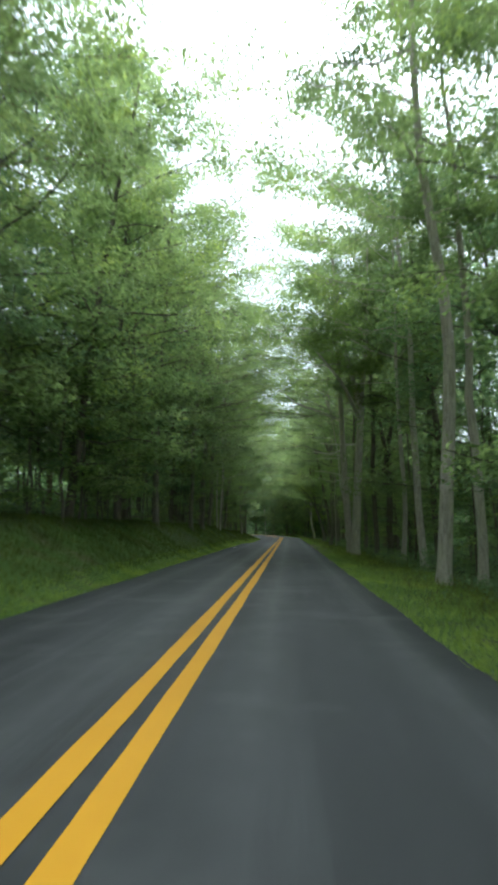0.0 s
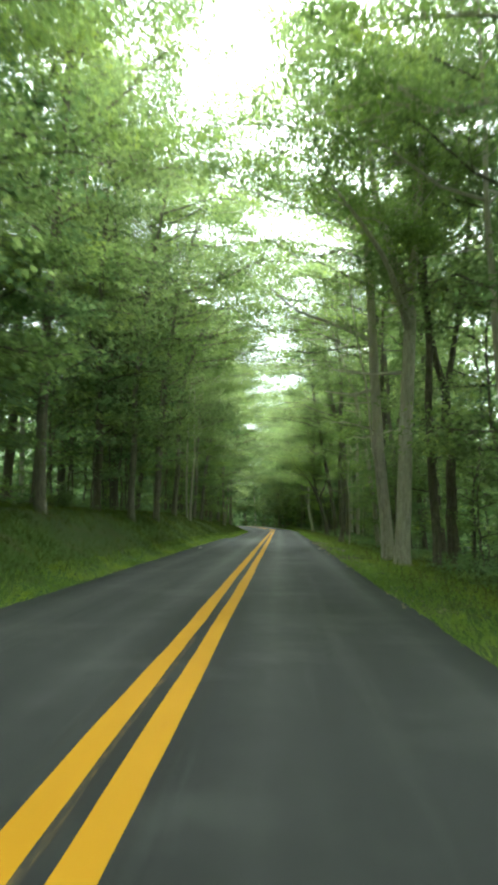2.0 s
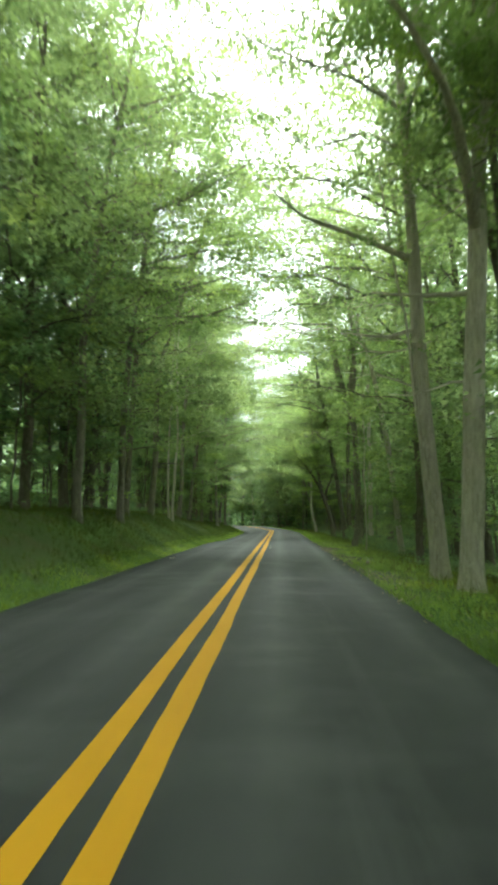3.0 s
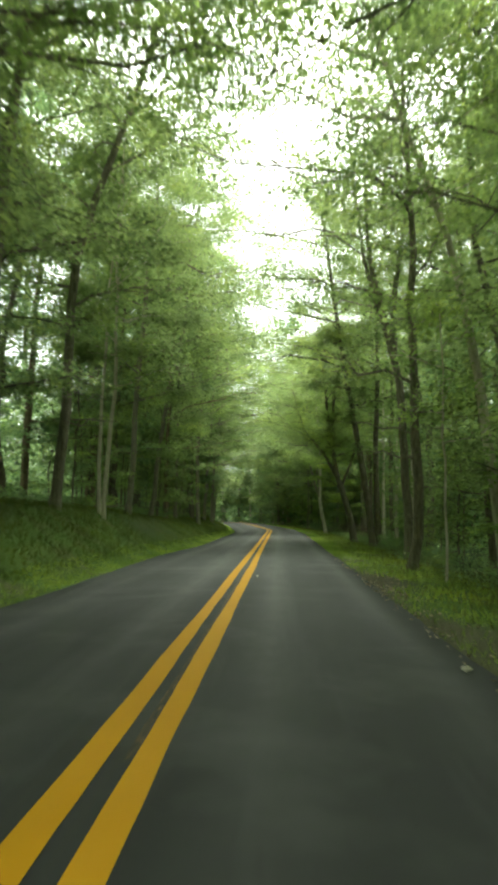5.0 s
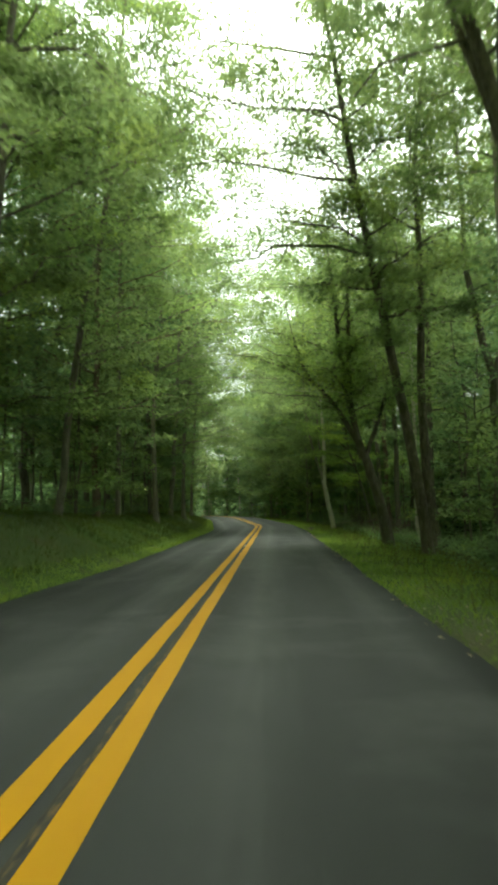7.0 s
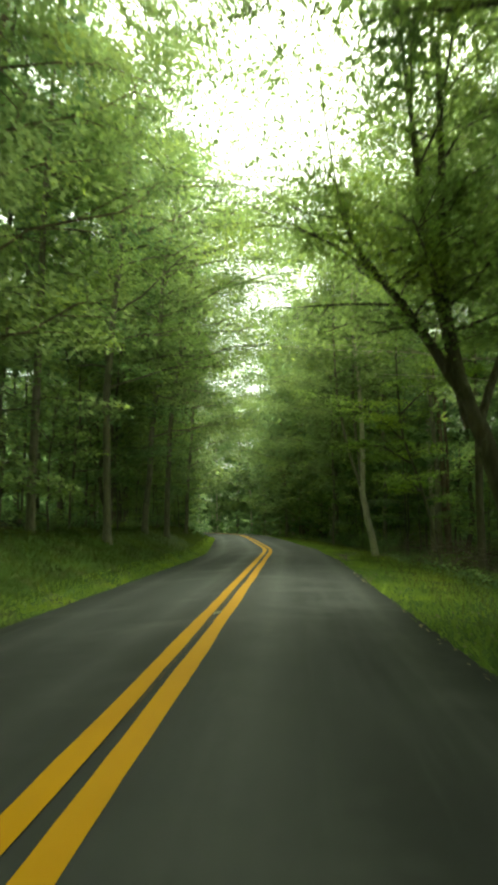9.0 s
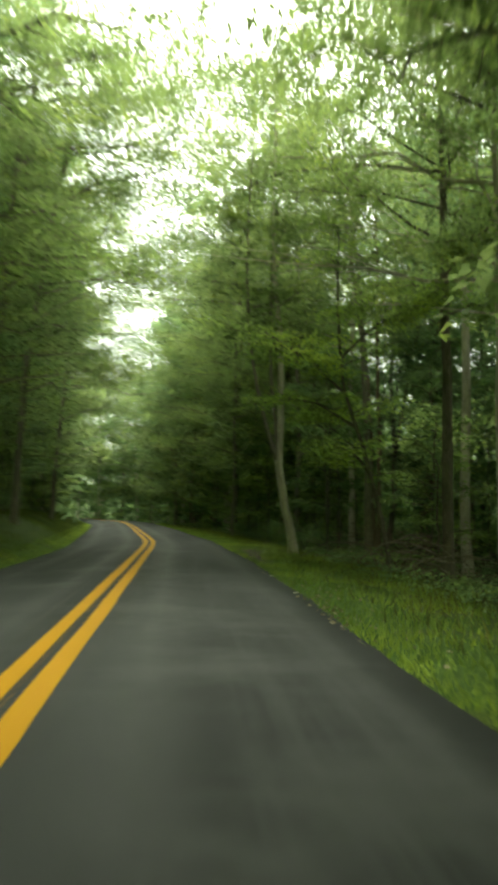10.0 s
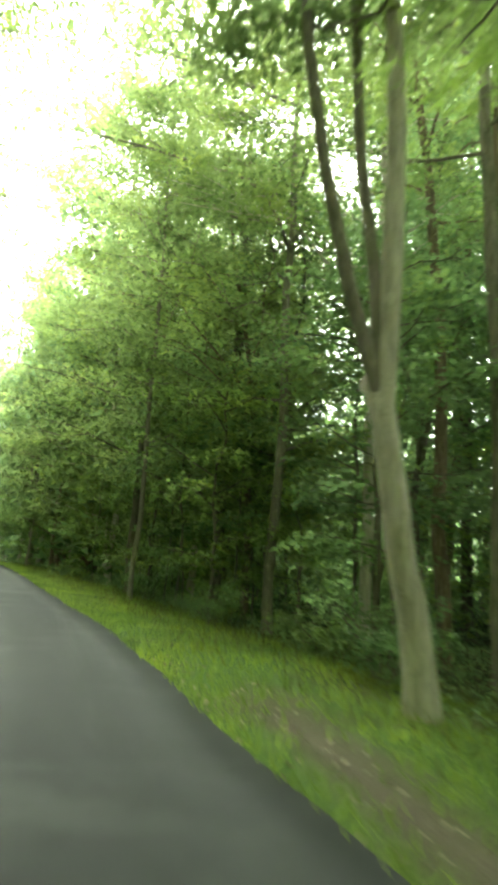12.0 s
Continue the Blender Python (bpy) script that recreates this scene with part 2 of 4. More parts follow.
def build_ground():
    us = np.array([-400, -200, -110, -70, -45, -32, -24, -18, -14, -11, -9.2, -8, -7.2, -6.5, -6, -5.5, -5, -4.5, -4, -3.6, -3.3, -3.1, -2.95, -2.8,
                   -1.5, 0, 1.3, 2.1, 2.25, 2.38, 2.45, 2.6, 2.75, 3, 3.3, 3.7, 4.1, 4.6, 5.1, 5.7, 6.4, 7.2, 8.2, 9.5, 11, 13, 16, 20, 26, 34, 46, 70, 110, 200, 400])
    ys = np.concatenate([[-600, -300, -150, -80, -45], np.arange(-25, 150, 0.6), np.arange(150, 230, 4), [240, 260, 300, 380, 550, 800]])
    U, Y = np.meshgrid(us, ys)
    Z = ground_z(U, Y)
    X = centre(Y) + U
    me = mesh_from("ground", np.stack([X, Y, Z], -1).reshape(-1, 3), grid_faces(len(ys), len(us)), [SOIL], True)
    reach_r = 5.4 + 0.5 * np.sin(Y * 0.4) + 0.4 * np.sin(Y * 1.3)
    reach_l = 5.9 + 0.4 * np.sin(Y * 0.33 + 1) + 0.3 * np.sin(Y * 1.1)
    g = np.where(U > 0, 1 - _smooth((U - reach_r) / 1.2 + 0.5), 1 - _smooth((-U - reach_l) / 1.4 + 0.5))
    g = g * (1 - 0.85 * bare(U, Y))
    me.attributes.new("grass", "FLOAT", "POINT").data.foreach_set("value", g.ravel().astype(np.float32))
    worn = np.exp(-(0.8 * ((U - 3.06 - 0.05 * (Y - 88)) / 0.22) ** 2)) * np.exp(-((Y - 87.0) / 2.6) ** 4) + 0.75 * bare(U, Y) * (U > 0)
    me.attributes.new("earth", "FLOAT", "POINT").data.foreach_set("value", np.clip(worn, 0, 1).ravel().astype(np.float32))
    tagged(new("ground", me), "grass verges and leaf-littered forest floor beside the road", "ground", kind="structure")


def ribbon(name, u0, u1, ys, cols, lift, material, ragged=0.0, skirt=0.0, seed=1):
    """A strip that lies along the road between two offsets from its centre line."""
    rng = np.random.default_rng(seed)
    n = len(ys)
    wave = lambda: np.convolve(rng.normal(0, 1, n + 8), np.ones(9) / 3, "valid") * ragged
    a, b = u0 + wave(), u1 + wave()
    f = np.linspace(0, 1, cols)
    U = a[:, None] * (1 - f) + b[:, None] * f
    Y = np.repeat(ys[:, None], cols, 1)
    Z = road_z(U, Y) + lift
    if skirt:
        U = np.concatenate([U[:, :1] - 0.05, U, U[:, -1:] + 0.05], 1)
        Y = np.repeat(ys[:, None], cols + 2, 1)
        Z = np.concatenate([Z[:, :1] - skirt, Z, Z[:, -1:] - skirt], 1)
    me = mesh_from(name, np.stack([centre(Y) + U, Y, Z], -1).reshape(-1, 3), grid_faces(n, U.shape[1]), [material], True)
    me.attributes.new("lat", "FLOAT", "POINT").data.foreach_set("value", U.ravel().astype(np.float32))
    return new(name, me)


def build_road():
    ys = np.concatenate([np.arange(-60, -10, 2.0), np.arange(-10, 150, 0.25), np.arange(150, 215, 1.0)])
    tagged(ribbon("road", LEFT, right_edge(ys), ys, 15, 0.0, ASPHALT, 0.022, 0.12, 5),
           "narrow two-lane country road of worn dark asphalt", "road", kind="structure")
    slim = _smooth((ys - 52) / 8)
    for k, (a, b) in enumerate(((-0.23 + 0.022 * slim, -0.062 + 0.014 * slim), (0.066 - 0.014 * slim, 0.23 - 0.022 * slim))):
        tagged(ribbon("lane_line", a, b, ys, 3, 0.005, PAINT, 0.005, 0.0, 11 + k),
               "solid yellow painted centre line on the asphalt", "road marking", "double centre line", "structure")

    for a, b, y0, y1, seed in ((-0.058, -0.022, 8, 22, 31), (0.022, 0.062, 40, 63, 32), (-0.044, -0.006, 66, 126, 33)):
        tagged(ribbon("old_line", a, b, np.arange(y0, y1, 0.2), 3, 0.003, OLD_PAINT, 0.006, 0.0, seed),
               "dark worn remains of an older yellow line", "road marking", "double centre line", "structure")


build_ground()
build_road()


# ---- trees ----
def tube(path, radii, sides):
    path, radii = np.asarray(path, float), np.asarray(radii, float)
    tang = np.gradient(path, axis=0)
    tang /= np.linalg.norm(tang, axis=1)[:, None] + 1e-9
    ref = np.where(np.abs(tang[:, 2:3]) > 0.9, [[1.0, 0, 0]], [[0, 0, 1.0]])
    a = np.cross(tang, ref)
    a /= np.linalg.norm(a, axis=1)[:, None] + 1e-9
    b = np.cross(tang, a)
    th = np.linspace(0, 2 * np.pi, sides, endpoint=False)
    ring = path[:, None] + radii[:, None, None] * (np.cos(th)[None, :, None] * a[:, None] + np.sin(th)[None, :, None] * b[:, None])
    n = len(path)
    i = np.arange(n - 1)[:, None] * sides
    j = np.arange(sides)[None, :]
    k = (j + 1) % sides
    faces = np.stack([i + j, i + k, i + sides + k, i + sides + j], -1).reshape(-1, 4)
    return ring.reshape(-1, 3), faces


class Wood:
    """Gathers tubes into one mesh."""

    def __init__(self):
        self.v, self.f, self.n = [], [], 0

    def add(self, path, radii, sides=6):
        v, f = tube(path, radii, sides)
        self.v.append(v)
        self.f.append(f + self.n)
        self.n += len(v)

    def mesh(self, name, material):
        return mesh_from(name, np.concatenate(self.v), np.concatenate(self.f), [material], True)


def leaves_mesh(name, rng, centres, sizes, per, flat, leaf, material, droop=0.35, plain=False):
    """Many leaf blades in loose flat sprays round the given centres: folded, or plain for what stands far off."""
    c = np.repeat(centres, per, 0)
    s = np.repeat(sizes, per)[:, None]
    n = len(c)
    off = rng.normal(0, 1, (n, 3))
    off *= np.minimum(1, 1.7 / np.linalg.norm(off, axis=1))[:, None]
    p = c + off * np.array([1, 1, flat]) * s
    p[:, 2] -= 0.22 * ((p[:, :2] - c[:, :2]) ** 2).sum(1) / (s[:, 0] + 0.1)
    th = rng.uniform(0, 2 * np.pi, n)
    d = np.stack([np.cos(th), np.sin(th), rng.normal(-droop, 0.4, n)], 1)
    d /= np.linalg.norm(d, axis=1)[:, None]
    up = np.stack([rng.normal(0, 0.55, n), rng.normal(0, 0.55, n), np.ones(n)], 1)
    w = np.cross(d, up)
    w /= np.linalg.norm(w, axis=1)[:, None]
    nrm = np.cross(w, d)
    L = leaf * rng.uniform(0.65, 1.3, n)[:, None]
    W = L * rng.uniform(0.28, 0.4, n)[:, None]
    if plain:
        v = np.stack([p - W * w, p + W * w, p + L * d], 1).reshape(-1, 3)
        return mesh_from(name, v, np.arange(3 * n).reshape(-1, 3), [material])
    v = np.stack([p, p + 0.45 * L * d + W * w + 0.12 * L * nrm, p + L * d, p + 0.45 * L * d - W * w + 0.12 * L * nrm], 1).reshape(-1, 3)
    return mesh_from(name, v, np.arange(4 * n).reshape(-1, 4), [material])


def grow(rng, wood, start, way, length, r0, rise, tips, depth, sides=5, kids=4, spread=0.6):
    """A bent branch with its own branchlets; the outer parts give leaf centres in tips."""
    n = 5 if depth else 3
    t = np.linspace(0, 1, n)
    way = np.array([*way, 0.0])
    side = np.array([-way[1], way[0], 0])
    bend = rng.normal(0, 0.18)
    path = (np.asarray(start) + length * (t[:, None] * way + bend * (t ** 2)[:, None] * side)
            + np.array([0, 0, 1.0]) * (length * (rise * t - 0.45 * rise * t ** 2.4))[:, None])
    path[1:-1] += rng.normal(0, 0.035 * length, (n - 2, 3))
    wood.add(path, r0 * (1 - 0.85 * t) + 0.004, sides)
    for q in (0.45, 0.7, 0.9, 1.0) if depth == 0 else (0.35, 0.6, 0.8, 1.0):
        tips.append(np.array([np.interp(q, t, path[:, k]) for k in range(3)]))
    if depth == 0:
        return
    for k in range(kids):
        q = rng.uniform(0.25, 0.92)
        p = np.array([np.interp(q, t, path[:, i]) for i in range(3)])
        a = math.atan2(way[1], way[0]) + rng.choice([-1, 1]) * rng.uniform(0.35, 1.0) * (1 + spread) / 1.6
        grow(rng, wood, p, (math.cos(a), math.sin(a)), length * rng.uniform(0.32, 0.55), r0 * (1 - 0.8 * q) * 0.6, rise * rng.uniform(0.1, 0.9), tips, depth - 1, 3, kids, spread)


def make_tree(seed, height=20.0, radius=0.2, lean=(0.0, 0.0), crown=6.0, reach=3.8, limbs=18, leaves=8500, leaf=0.145,
              bark=None, foliage=None, fork=0.0, toward=None, stubs=0, flat=0.45, spray=0.43, name="tree", stems=2, crook=0.05,
              spine=None, arms=(), plain=False, kids=4, over=0, inner=None, inner_leaf=0.15, shoots=0, limb_bark=None):
    """One broad-leaved tree at the origin: a tapered trunk, its great limbs, and a crown of leaf sprays with gaps.
    toward: the way to which the crown leans out; fork: the height at which the trunk divides into stems;
    over: how many long limbs reach out that way; shoots: short leafy twigs on the stems themselves; spine: (x, z) places that the trunk passes through; arms: great limbs, each a radius, the places (x, y, z) it passes through and, where it differs, its bark."""
    rng = np.random.default_rng(seed)
    bark, foliage = bark or BARK_PALE, foliage or LEAF
    root = new(name)
    bole, wood, tips = Wood(), Wood(), []

    def wobbled(places, count, amount):
        places = np.asarray(places, float)
        along = np.concatenate([[0], np.cumsum(np.linalg.norm(np.diff(places, axis=0), axis=1))])
        q = np.linspace(0, along[-1], count)
        path = np.stack([np.interp(q, along, places[:, k]) for k in range(3)], 1)
        path[1:-1] = 0.25 * path[:-2] + 0.5 * path[1:-1] + 0.25 * path[2:]
        wob = np.cumsum(rng.normal(0, amount, (count, 2)), 0)
        wob -= np.linspace(0, 1, count)[:, None] * wob[-1] * 0.6
        path[1:, :2] += wob[1:]
        return path

    if spine:
        places = [(spine[0][0] - 0.02, 0, -0.35)] + [(x, 0, z) for x, z in spine]
        if spine[-1][1] < (fork or height):
            dx = (spine[-1][0] - spine[-2][0]) / max(spine[-1][1] - spine[-2][1], 0.1)
            top = fork or height
            places.append((spine[-1][0] + dx * (top - spine[-1][1]), 0.2, top))
    else:
        top = fork or height
        places = [(0, 0, -0.35), (0.1 * lean[0] * top / height, 0.1 * lean[1], 0.35 * top), (0.45 * lean[0] * top / height, 0.45 * lean[1] * top / height, 0.7 * top),
                  (lean[0] * top / height, lean[1] * top / height, top)]
    path = wobbled(places, 14, crook)
    lift = np.clip((path[:, 2] - 0) / path[-1, 2], 0, 1)
    rad = radius * ((1 - 0.22 * lift) if fork else (1 - 0.88 * lift) ** 0.8) + 0.008
    flare = np.array([[0, -0.35, 1.5], [0, 0.03, 1.26], [0, 0.35, 1.08], [0, 0.9, 1.0]])
    low = np.stack([np.interp(flare[:, 1], path[:, 2], path[:, 0]), np.interp(flare[:, 1], path[:, 2], path[:, 1]), flare[:, 1]], 1)
    keep = path[:, 2] > 1.0
    path, rad = np.concatenate([low, path[keep]]), np.concatenate([radius * flare[:, 2], rad[keep]])
    if fork:
        end = path[-1] - path[-2]
        path = np.concatenate([path, [path[-1] + 0.10 * end / np.linalg.norm(end)]])
        rad = np.concatenate([rad, [0.3 * rad[-1]]])
    bole.add(path, rad, 12 if radius > 0.05 else 6)
    leaders = [(path, rad)] if not fork else []
    boughs, great_limbs = [], []
    if fork:
        a0 = rng.uniform(0, 6.28) if toward is None else math.atan2(toward[1], toward[0])
        for k in range(stems):
            a = a0 + 2 * np.pi * k / stems + rng.normal(0, 0.25)
            out = (height - fork) * rng.uniform(0.09, 0.17)
            tip = path[-1] + np.array([math.cos(a) * out, math.sin(a) * out, (height - fork) * rng.uniform(0.82, 1.0)])
            mid = path[-1] + (tip - path[-1]) * 0.35 + np.array([math.cos(a), math.sin(a), 0]) * out * 0.25
            boughs.append((radius * rng.uniform(0.5, 0.68), [path[-1] - np.array([0, 0, 0.25]), mid, tip]))
    boughs.extend(arms)
    for r, places, *own in boughs:
        p = wobbled(places, 11, crook * 1.2)
        q = r * (1 - 0.85 * np.linspace(0, 1, 11)) + 0.01
        bough = Wood()
        bough.add(p, q, 8)
        great_limbs.append(new("limb", bough.mesh("limb", own[0] if own else limb_bark or bark)))
        leaders.append((p, q))
    leaders = [ld for ld in leaders if ld[0][-1, 2] > crown + 0.8] or leaders
    for k in range(limbs):
        line, girth = leaders[k % len(leaders)]
        c0, c1 = max(crown, line[0, 2] + 0.15 * (line[-1, 2] - line[0, 2])), line[-1, 2]
        h = c0 + (c1 - c0) * 0.97 * ((k + rng.uniform(0, 1)) / limbs) ** 0.9
        order = np.argsort(line[:, 2])
        p = np.array([np.interp(h, line[order, 2], line[order, i]) for i in range(3)])
        r = float(np.interp(h, line[order, 2], girth[order]))
        a = 2.4 * k + rng.normal(0, 0.4)
        f = np.clip((h - crown) / max(height - crown, 1), 0, 1)
        length = reach * (0.55 + 0.9 * f * (1 - f) * 2) * (1 - 0.45 * f ** 3) * rng.uniform(0.65, 1.15)
        if toward is not None:
            length *= 1.0 + 0.25 * (math.cos(a) * toward[0] + math.sin(a) * toward[1])
        grow(rng, wood, p, (math.cos(a), math.sin(a)), length, max(0.36 * r, 0.016), rng.uniform(0.1, 0.5) + 0.5 * f, tips, 1, 5, kids)
    for k in range(over):
        line, girth = leaders[k % len(leaders)]
        order = np.argsort(line[:, 2])
        h = max(crown, 0.42 * height) + (0.86 * height - max(crown, 0.42 * height)) * (k + rng.uniform(0.2, 0.8)) / over
        h = min(h, line[-1, 2])
        p = np.array([np.interp(h, line[order, 2], line[order, i]) for i in range(3)])
        a = math.atan2(toward[1], toward[0]) + rng.normal(0, 0.35)
        grow(rng, wood, p, (math.cos(a), math.sin(a)), rng.uniform(4.8, 6.8), max(0.5 * float(np.interp(h, line[order, 2], girth[order])), 0.05),
             rng.uniform(0.15, 0.45), tips, 1, 6, kids + 2)
    for k in range(shoots):
        line, girth = leaders[k % len(leaders)]
        q = rng.uniform(0.25, 1.0) * (len(line) - 1)
        p = np.array([np.interp(q, np.arange(len(line)), line[:, i]) for i in range(3)])
        if p[2] > 0.7 * crown:
            a = rng.uniform(0, 6.28)
            grow(rng, wood, p, (math.cos(a), math.sin(a)), rng.uniform(0.5, 1.3), 0.014, rng.uniform(0, 0.6), tips, 1, 3, 2)
    for k in range(stubs):
        h = rng.uniform(2.5, crown)
        p = np.array([np.interp(h, path[:, 2], path[:, i]) for i in range(3)])
        a = (math.atan2(toward[1], toward[0]) if toward is not None else 0) + rng.normal(0, 0.8)
        grow(rng, wood, p, (math.cos(a), math.sin(a)), rng.uniform(0.8, 2.2), 0.03, rng.uniform(-0.1, 0.3), [], 1, 5, 2)
    trunk = new("trunk", bole.mesh("trunk", bark))
    trunk.parent = root
    for limb in great_limbs:
        limb.parent = trunk
    twigs = new("twig_work", wood.mesh("twig_work", limb_bark or bark))
    twigs.parent = root
    tagged(twigs, kind="stuff")
    tips = np.array(tips)
    tips = tips[rng.random(len(tips)) < 0.52]
    per = max(int(leaves / len(tips)), 3)
    crown_ob = new("crown", leaves_mesh("crown", rng, tips, rng.uniform(0.6, 1.3, len(tips)) * spray, per, flat, leaf, foliage, 0.35, plain))
    crown_ob.parent = root
    tagged(crown_ob, "loose crown of green leaves", kind="stuff")
    inner = leaves // 3 if inner is None else inner
    if inner:
        core = tips[rng.integers(len(tips), size=inner)]
        heart = np.zeros((inner, 2))
        for line, girth in leaders:
            order = np.argsort(line[:, 2])
            heart += np.stack([np.interp(core[:, 2], line[order, 2], line[order, i]) for i in (0, 1)], 1) / len(leaders)
        core[:, :2] = heart + (core[:, :2] - heart) * rng.uniform(0.45, 0.95, inner)[:, None]
        deep = new("inner_foliage", leaves_mesh("inner_foliage", rng, core, np.full(inner, 0.32), 1, 0.6, inner_leaf, foliage, 0.35, plain))
        deep.parent = crown_ob
        tagged(deep, "shaded leaves inside the crown", kind="stuff")
    return root


def stand(ob, u, y, turn=0.0, scale=1.0, dz=0.0):
    x, yy, z = place(u, y, dz)
    ob.matrix_basis = Matrix.LocRotScale((x, yy, z), Euler((0, 0, turn)), (scale, scale, scale))


def copy_to(ob, u, y, turn, scale=1.0, dz=0.0, tall=1.0):
    x, yy, z = place(u, y, dz)
    lean_x, lean_y = 0.05 * math.sin(12.9 * u + 78.2 * y), 0.05 * math.sin(39.3 * u + 11.1 * y)
    c = copy_thing(ob, Matrix.LocRotScale((x, yy, z), Euler((lean_x, lean_y, turn)), None))
    c.scale = (scale, scale, scale * tall)
    return c


TAKEN = []


def hero(u, y, label, **kw):
    kw.setdefault("bark", BARK_GREY if u < 0 else BARK_PALE)
    if kw.setdefault("plain", True):
        kw["leaves"], kw["leaf"] = int(1.7 * kw.get("leaves", 8500)), 0.84 * kw.get("leaf", 0.145)
        kw.setdefault("inner", kw["leaves"] // 6)
    ob = make_tree(**kw)
    stand(ob, u, y)
    TAKEN.append((u, y))
    return tagged(ob, label, "tree", "roadside trees")


W = (-1.0, 0.1)   # towards the road from its right-hand side
E = (1.0, 0.1)
hero(4.92, 17.3, "tall pale-barked tree bowed over the grass verge", seed=101, over=1, height=21, radius=0.19, crown=9, toward=W, limbs=14,
     spine=((0, 0), (0.25, 3.3), (0.38, 6.4), (0.3, 8.5), (0.0, 10), (-0.25, 11.8), (-0.28, 16.5)), crook=0.02)
hero(6.58, 19.6, "slim grey-barked tree behind the grass verge", seed=102, height=19, radius=0.15, crown=8, toward=W, lean=(-0.6, 0))
hero(6.4, 32.0, "slim grey-barked tree at the edge of the wood", seed=103, over=1, height=18, radius=0.12, crown=8, toward=W)
# the next two crowns take lighter leaves in place of light shining through
hero(4.5, 35.3, "thick straight pale-barked tree with bare side branches", seed=104, height=19, radius=0.23, crown=9.4, toward=W, stubs=3, reach=5.0, limbs=24, leaves=13000, leaf=0.12, foliage=LEAF_LIGHT,
     spine=((0, 0), (0.14, 2.85), (0.27, 5.75), (0.42, 7.9)), fork=8.1, stems=3, crook=0.012,
     arms=((0.055, ((0.28, 0, 5.95), (-0.6, 0, 5.9), (-1.8, 0, 6.0))), (0.12, ((0.38, 0, 7.3), (-0.6, -2.3, 8.7), (-1.6, -3.0, 9.7), (-2.7, -3.4, 11.0)))))
hero(4.5, 37.6, "pale-barked tree leaning to the road with bare mossy limbs", seed=105, over=1, height=18, radius=0.21, crown=9.6, toward=W, stubs=3, reach=5.2, limbs=22, leaves=12000, leaf=0.12, foliage=LEAF_LIGHT,
     spine=((0, 0), (-0.28, 3.1), (-0.45, 6.6), (-0.51, 8.8)), crook=0.012,
     arms=((0.085, ((-0.47, 0, 7.6), (-1.1, 0, 7.95), (-1.9, -0.2, 8.2), (-3.2, -0.3, 8.65), (-4.0, -0.4, 9.4))), (0.055, ((-0.42, 0, 5.85), (-1.2, 0, 5.65), (-2.1, 0, 5.8)))))
hero(4.3, 37.2, "slender pale stem beside a thick leaning tree", seed=106, height=10, radius=0.045, crown=5, reach=1.4, limbs=6, leaves=450, inner=0,
     spine=((0, 0), (-0.15, 1.1), (-0.28, 2.3)))
hero(5.75, 36.2, "dark-barked tree behind two pale trunks", seed=107, height=18, radius=0.14, crown=8.5, bark=BARK_DARK, toward=W)
hero(5.5, 44.5, "dark-barked tree at the edge of the wood", seed=131, leaves=5500, shoots=16, over=2, height=16, radius=0.12, crown=4, bark=BARK_DARK, toward=W)
hero(4.35, 54.6, "mossy grey-brown tree close to the verge", seed=108, leaves=5500, over=1, height=17, radius=0.14, crown=4, bark=BARK_GREY, toward=W, stubs=3)
hero(4.6, 51.8, "thin grey sapling on the verge", seed=109, height=6.5, radius=0.03, crown=3, reach=1.3, limbs=8, leaves=1200, foliage=LEAF_LIGHT, leaf=0.12)
# lighter leaf colour here stands in for lit leaves over the road
hero(4.95, 73.1, "dark forked tree leaning far over the road", seed=110, shoots=90, height=13, radius=0.19, crown=4.6, bark=BARK_DARK, toward=(-0.5, 0.2), reach=3.6, limbs=44, leaves=24000, leaf=0.1, foliage=LEAF_LIGHT, inner=2500,
     spine=((0, 0.1), (-0.35, 1.8), (-0.75, 3.2)), fork=3.25, stems=1, crook=0.012,
     arms=((0.11, ((-0.75, 0, 3.1), (-1.34, 0.2, 4.35), (-1.92, 0.1, 5.3), (-2.55, -0.3, 5.8), (-2.95, -0.5, 6.4), (-3.1, -0.3, 7.3))),
           (0.11, ((-0.75, 0, 3.1), (-1.05, 0.1, 4.1), (-1.2, 0.1, 5.0), (-1.1, 0.1, 8.0), (-1.0, 0.3, 12.0))),
           (0.07, ((-0.7, 0, 3.1), (-0.2, 0.2, 4.2), (0.3, 0.3, 6.0), (0.4, 0.3, 9.5)))))
hero(5.5, 69.4, "tall dark-barked tree bending over the road", seed=111, leaves=17000, leaf=0.125, limbs=26, shoots=30, over=4, height=19, radius=0.17, crown=7, bark=BARK_DARK, toward=W, crook=0.02,
     spine=((0, 0), (-0.44, 3.3), (-1.2, 7.5), (-1.88, 11.9), (-2.2, 15.2), (-2.6, 18)))
hero(6.03, 71.2, "upright dark-barked tree in a close clump", seed=112, leaves=14000, leaf=0.125, limbs=24, over=2, height=19, radius=0.16, crown=7.5, bark=BARK_DARK, toward=W, lean=(0.8, 0))
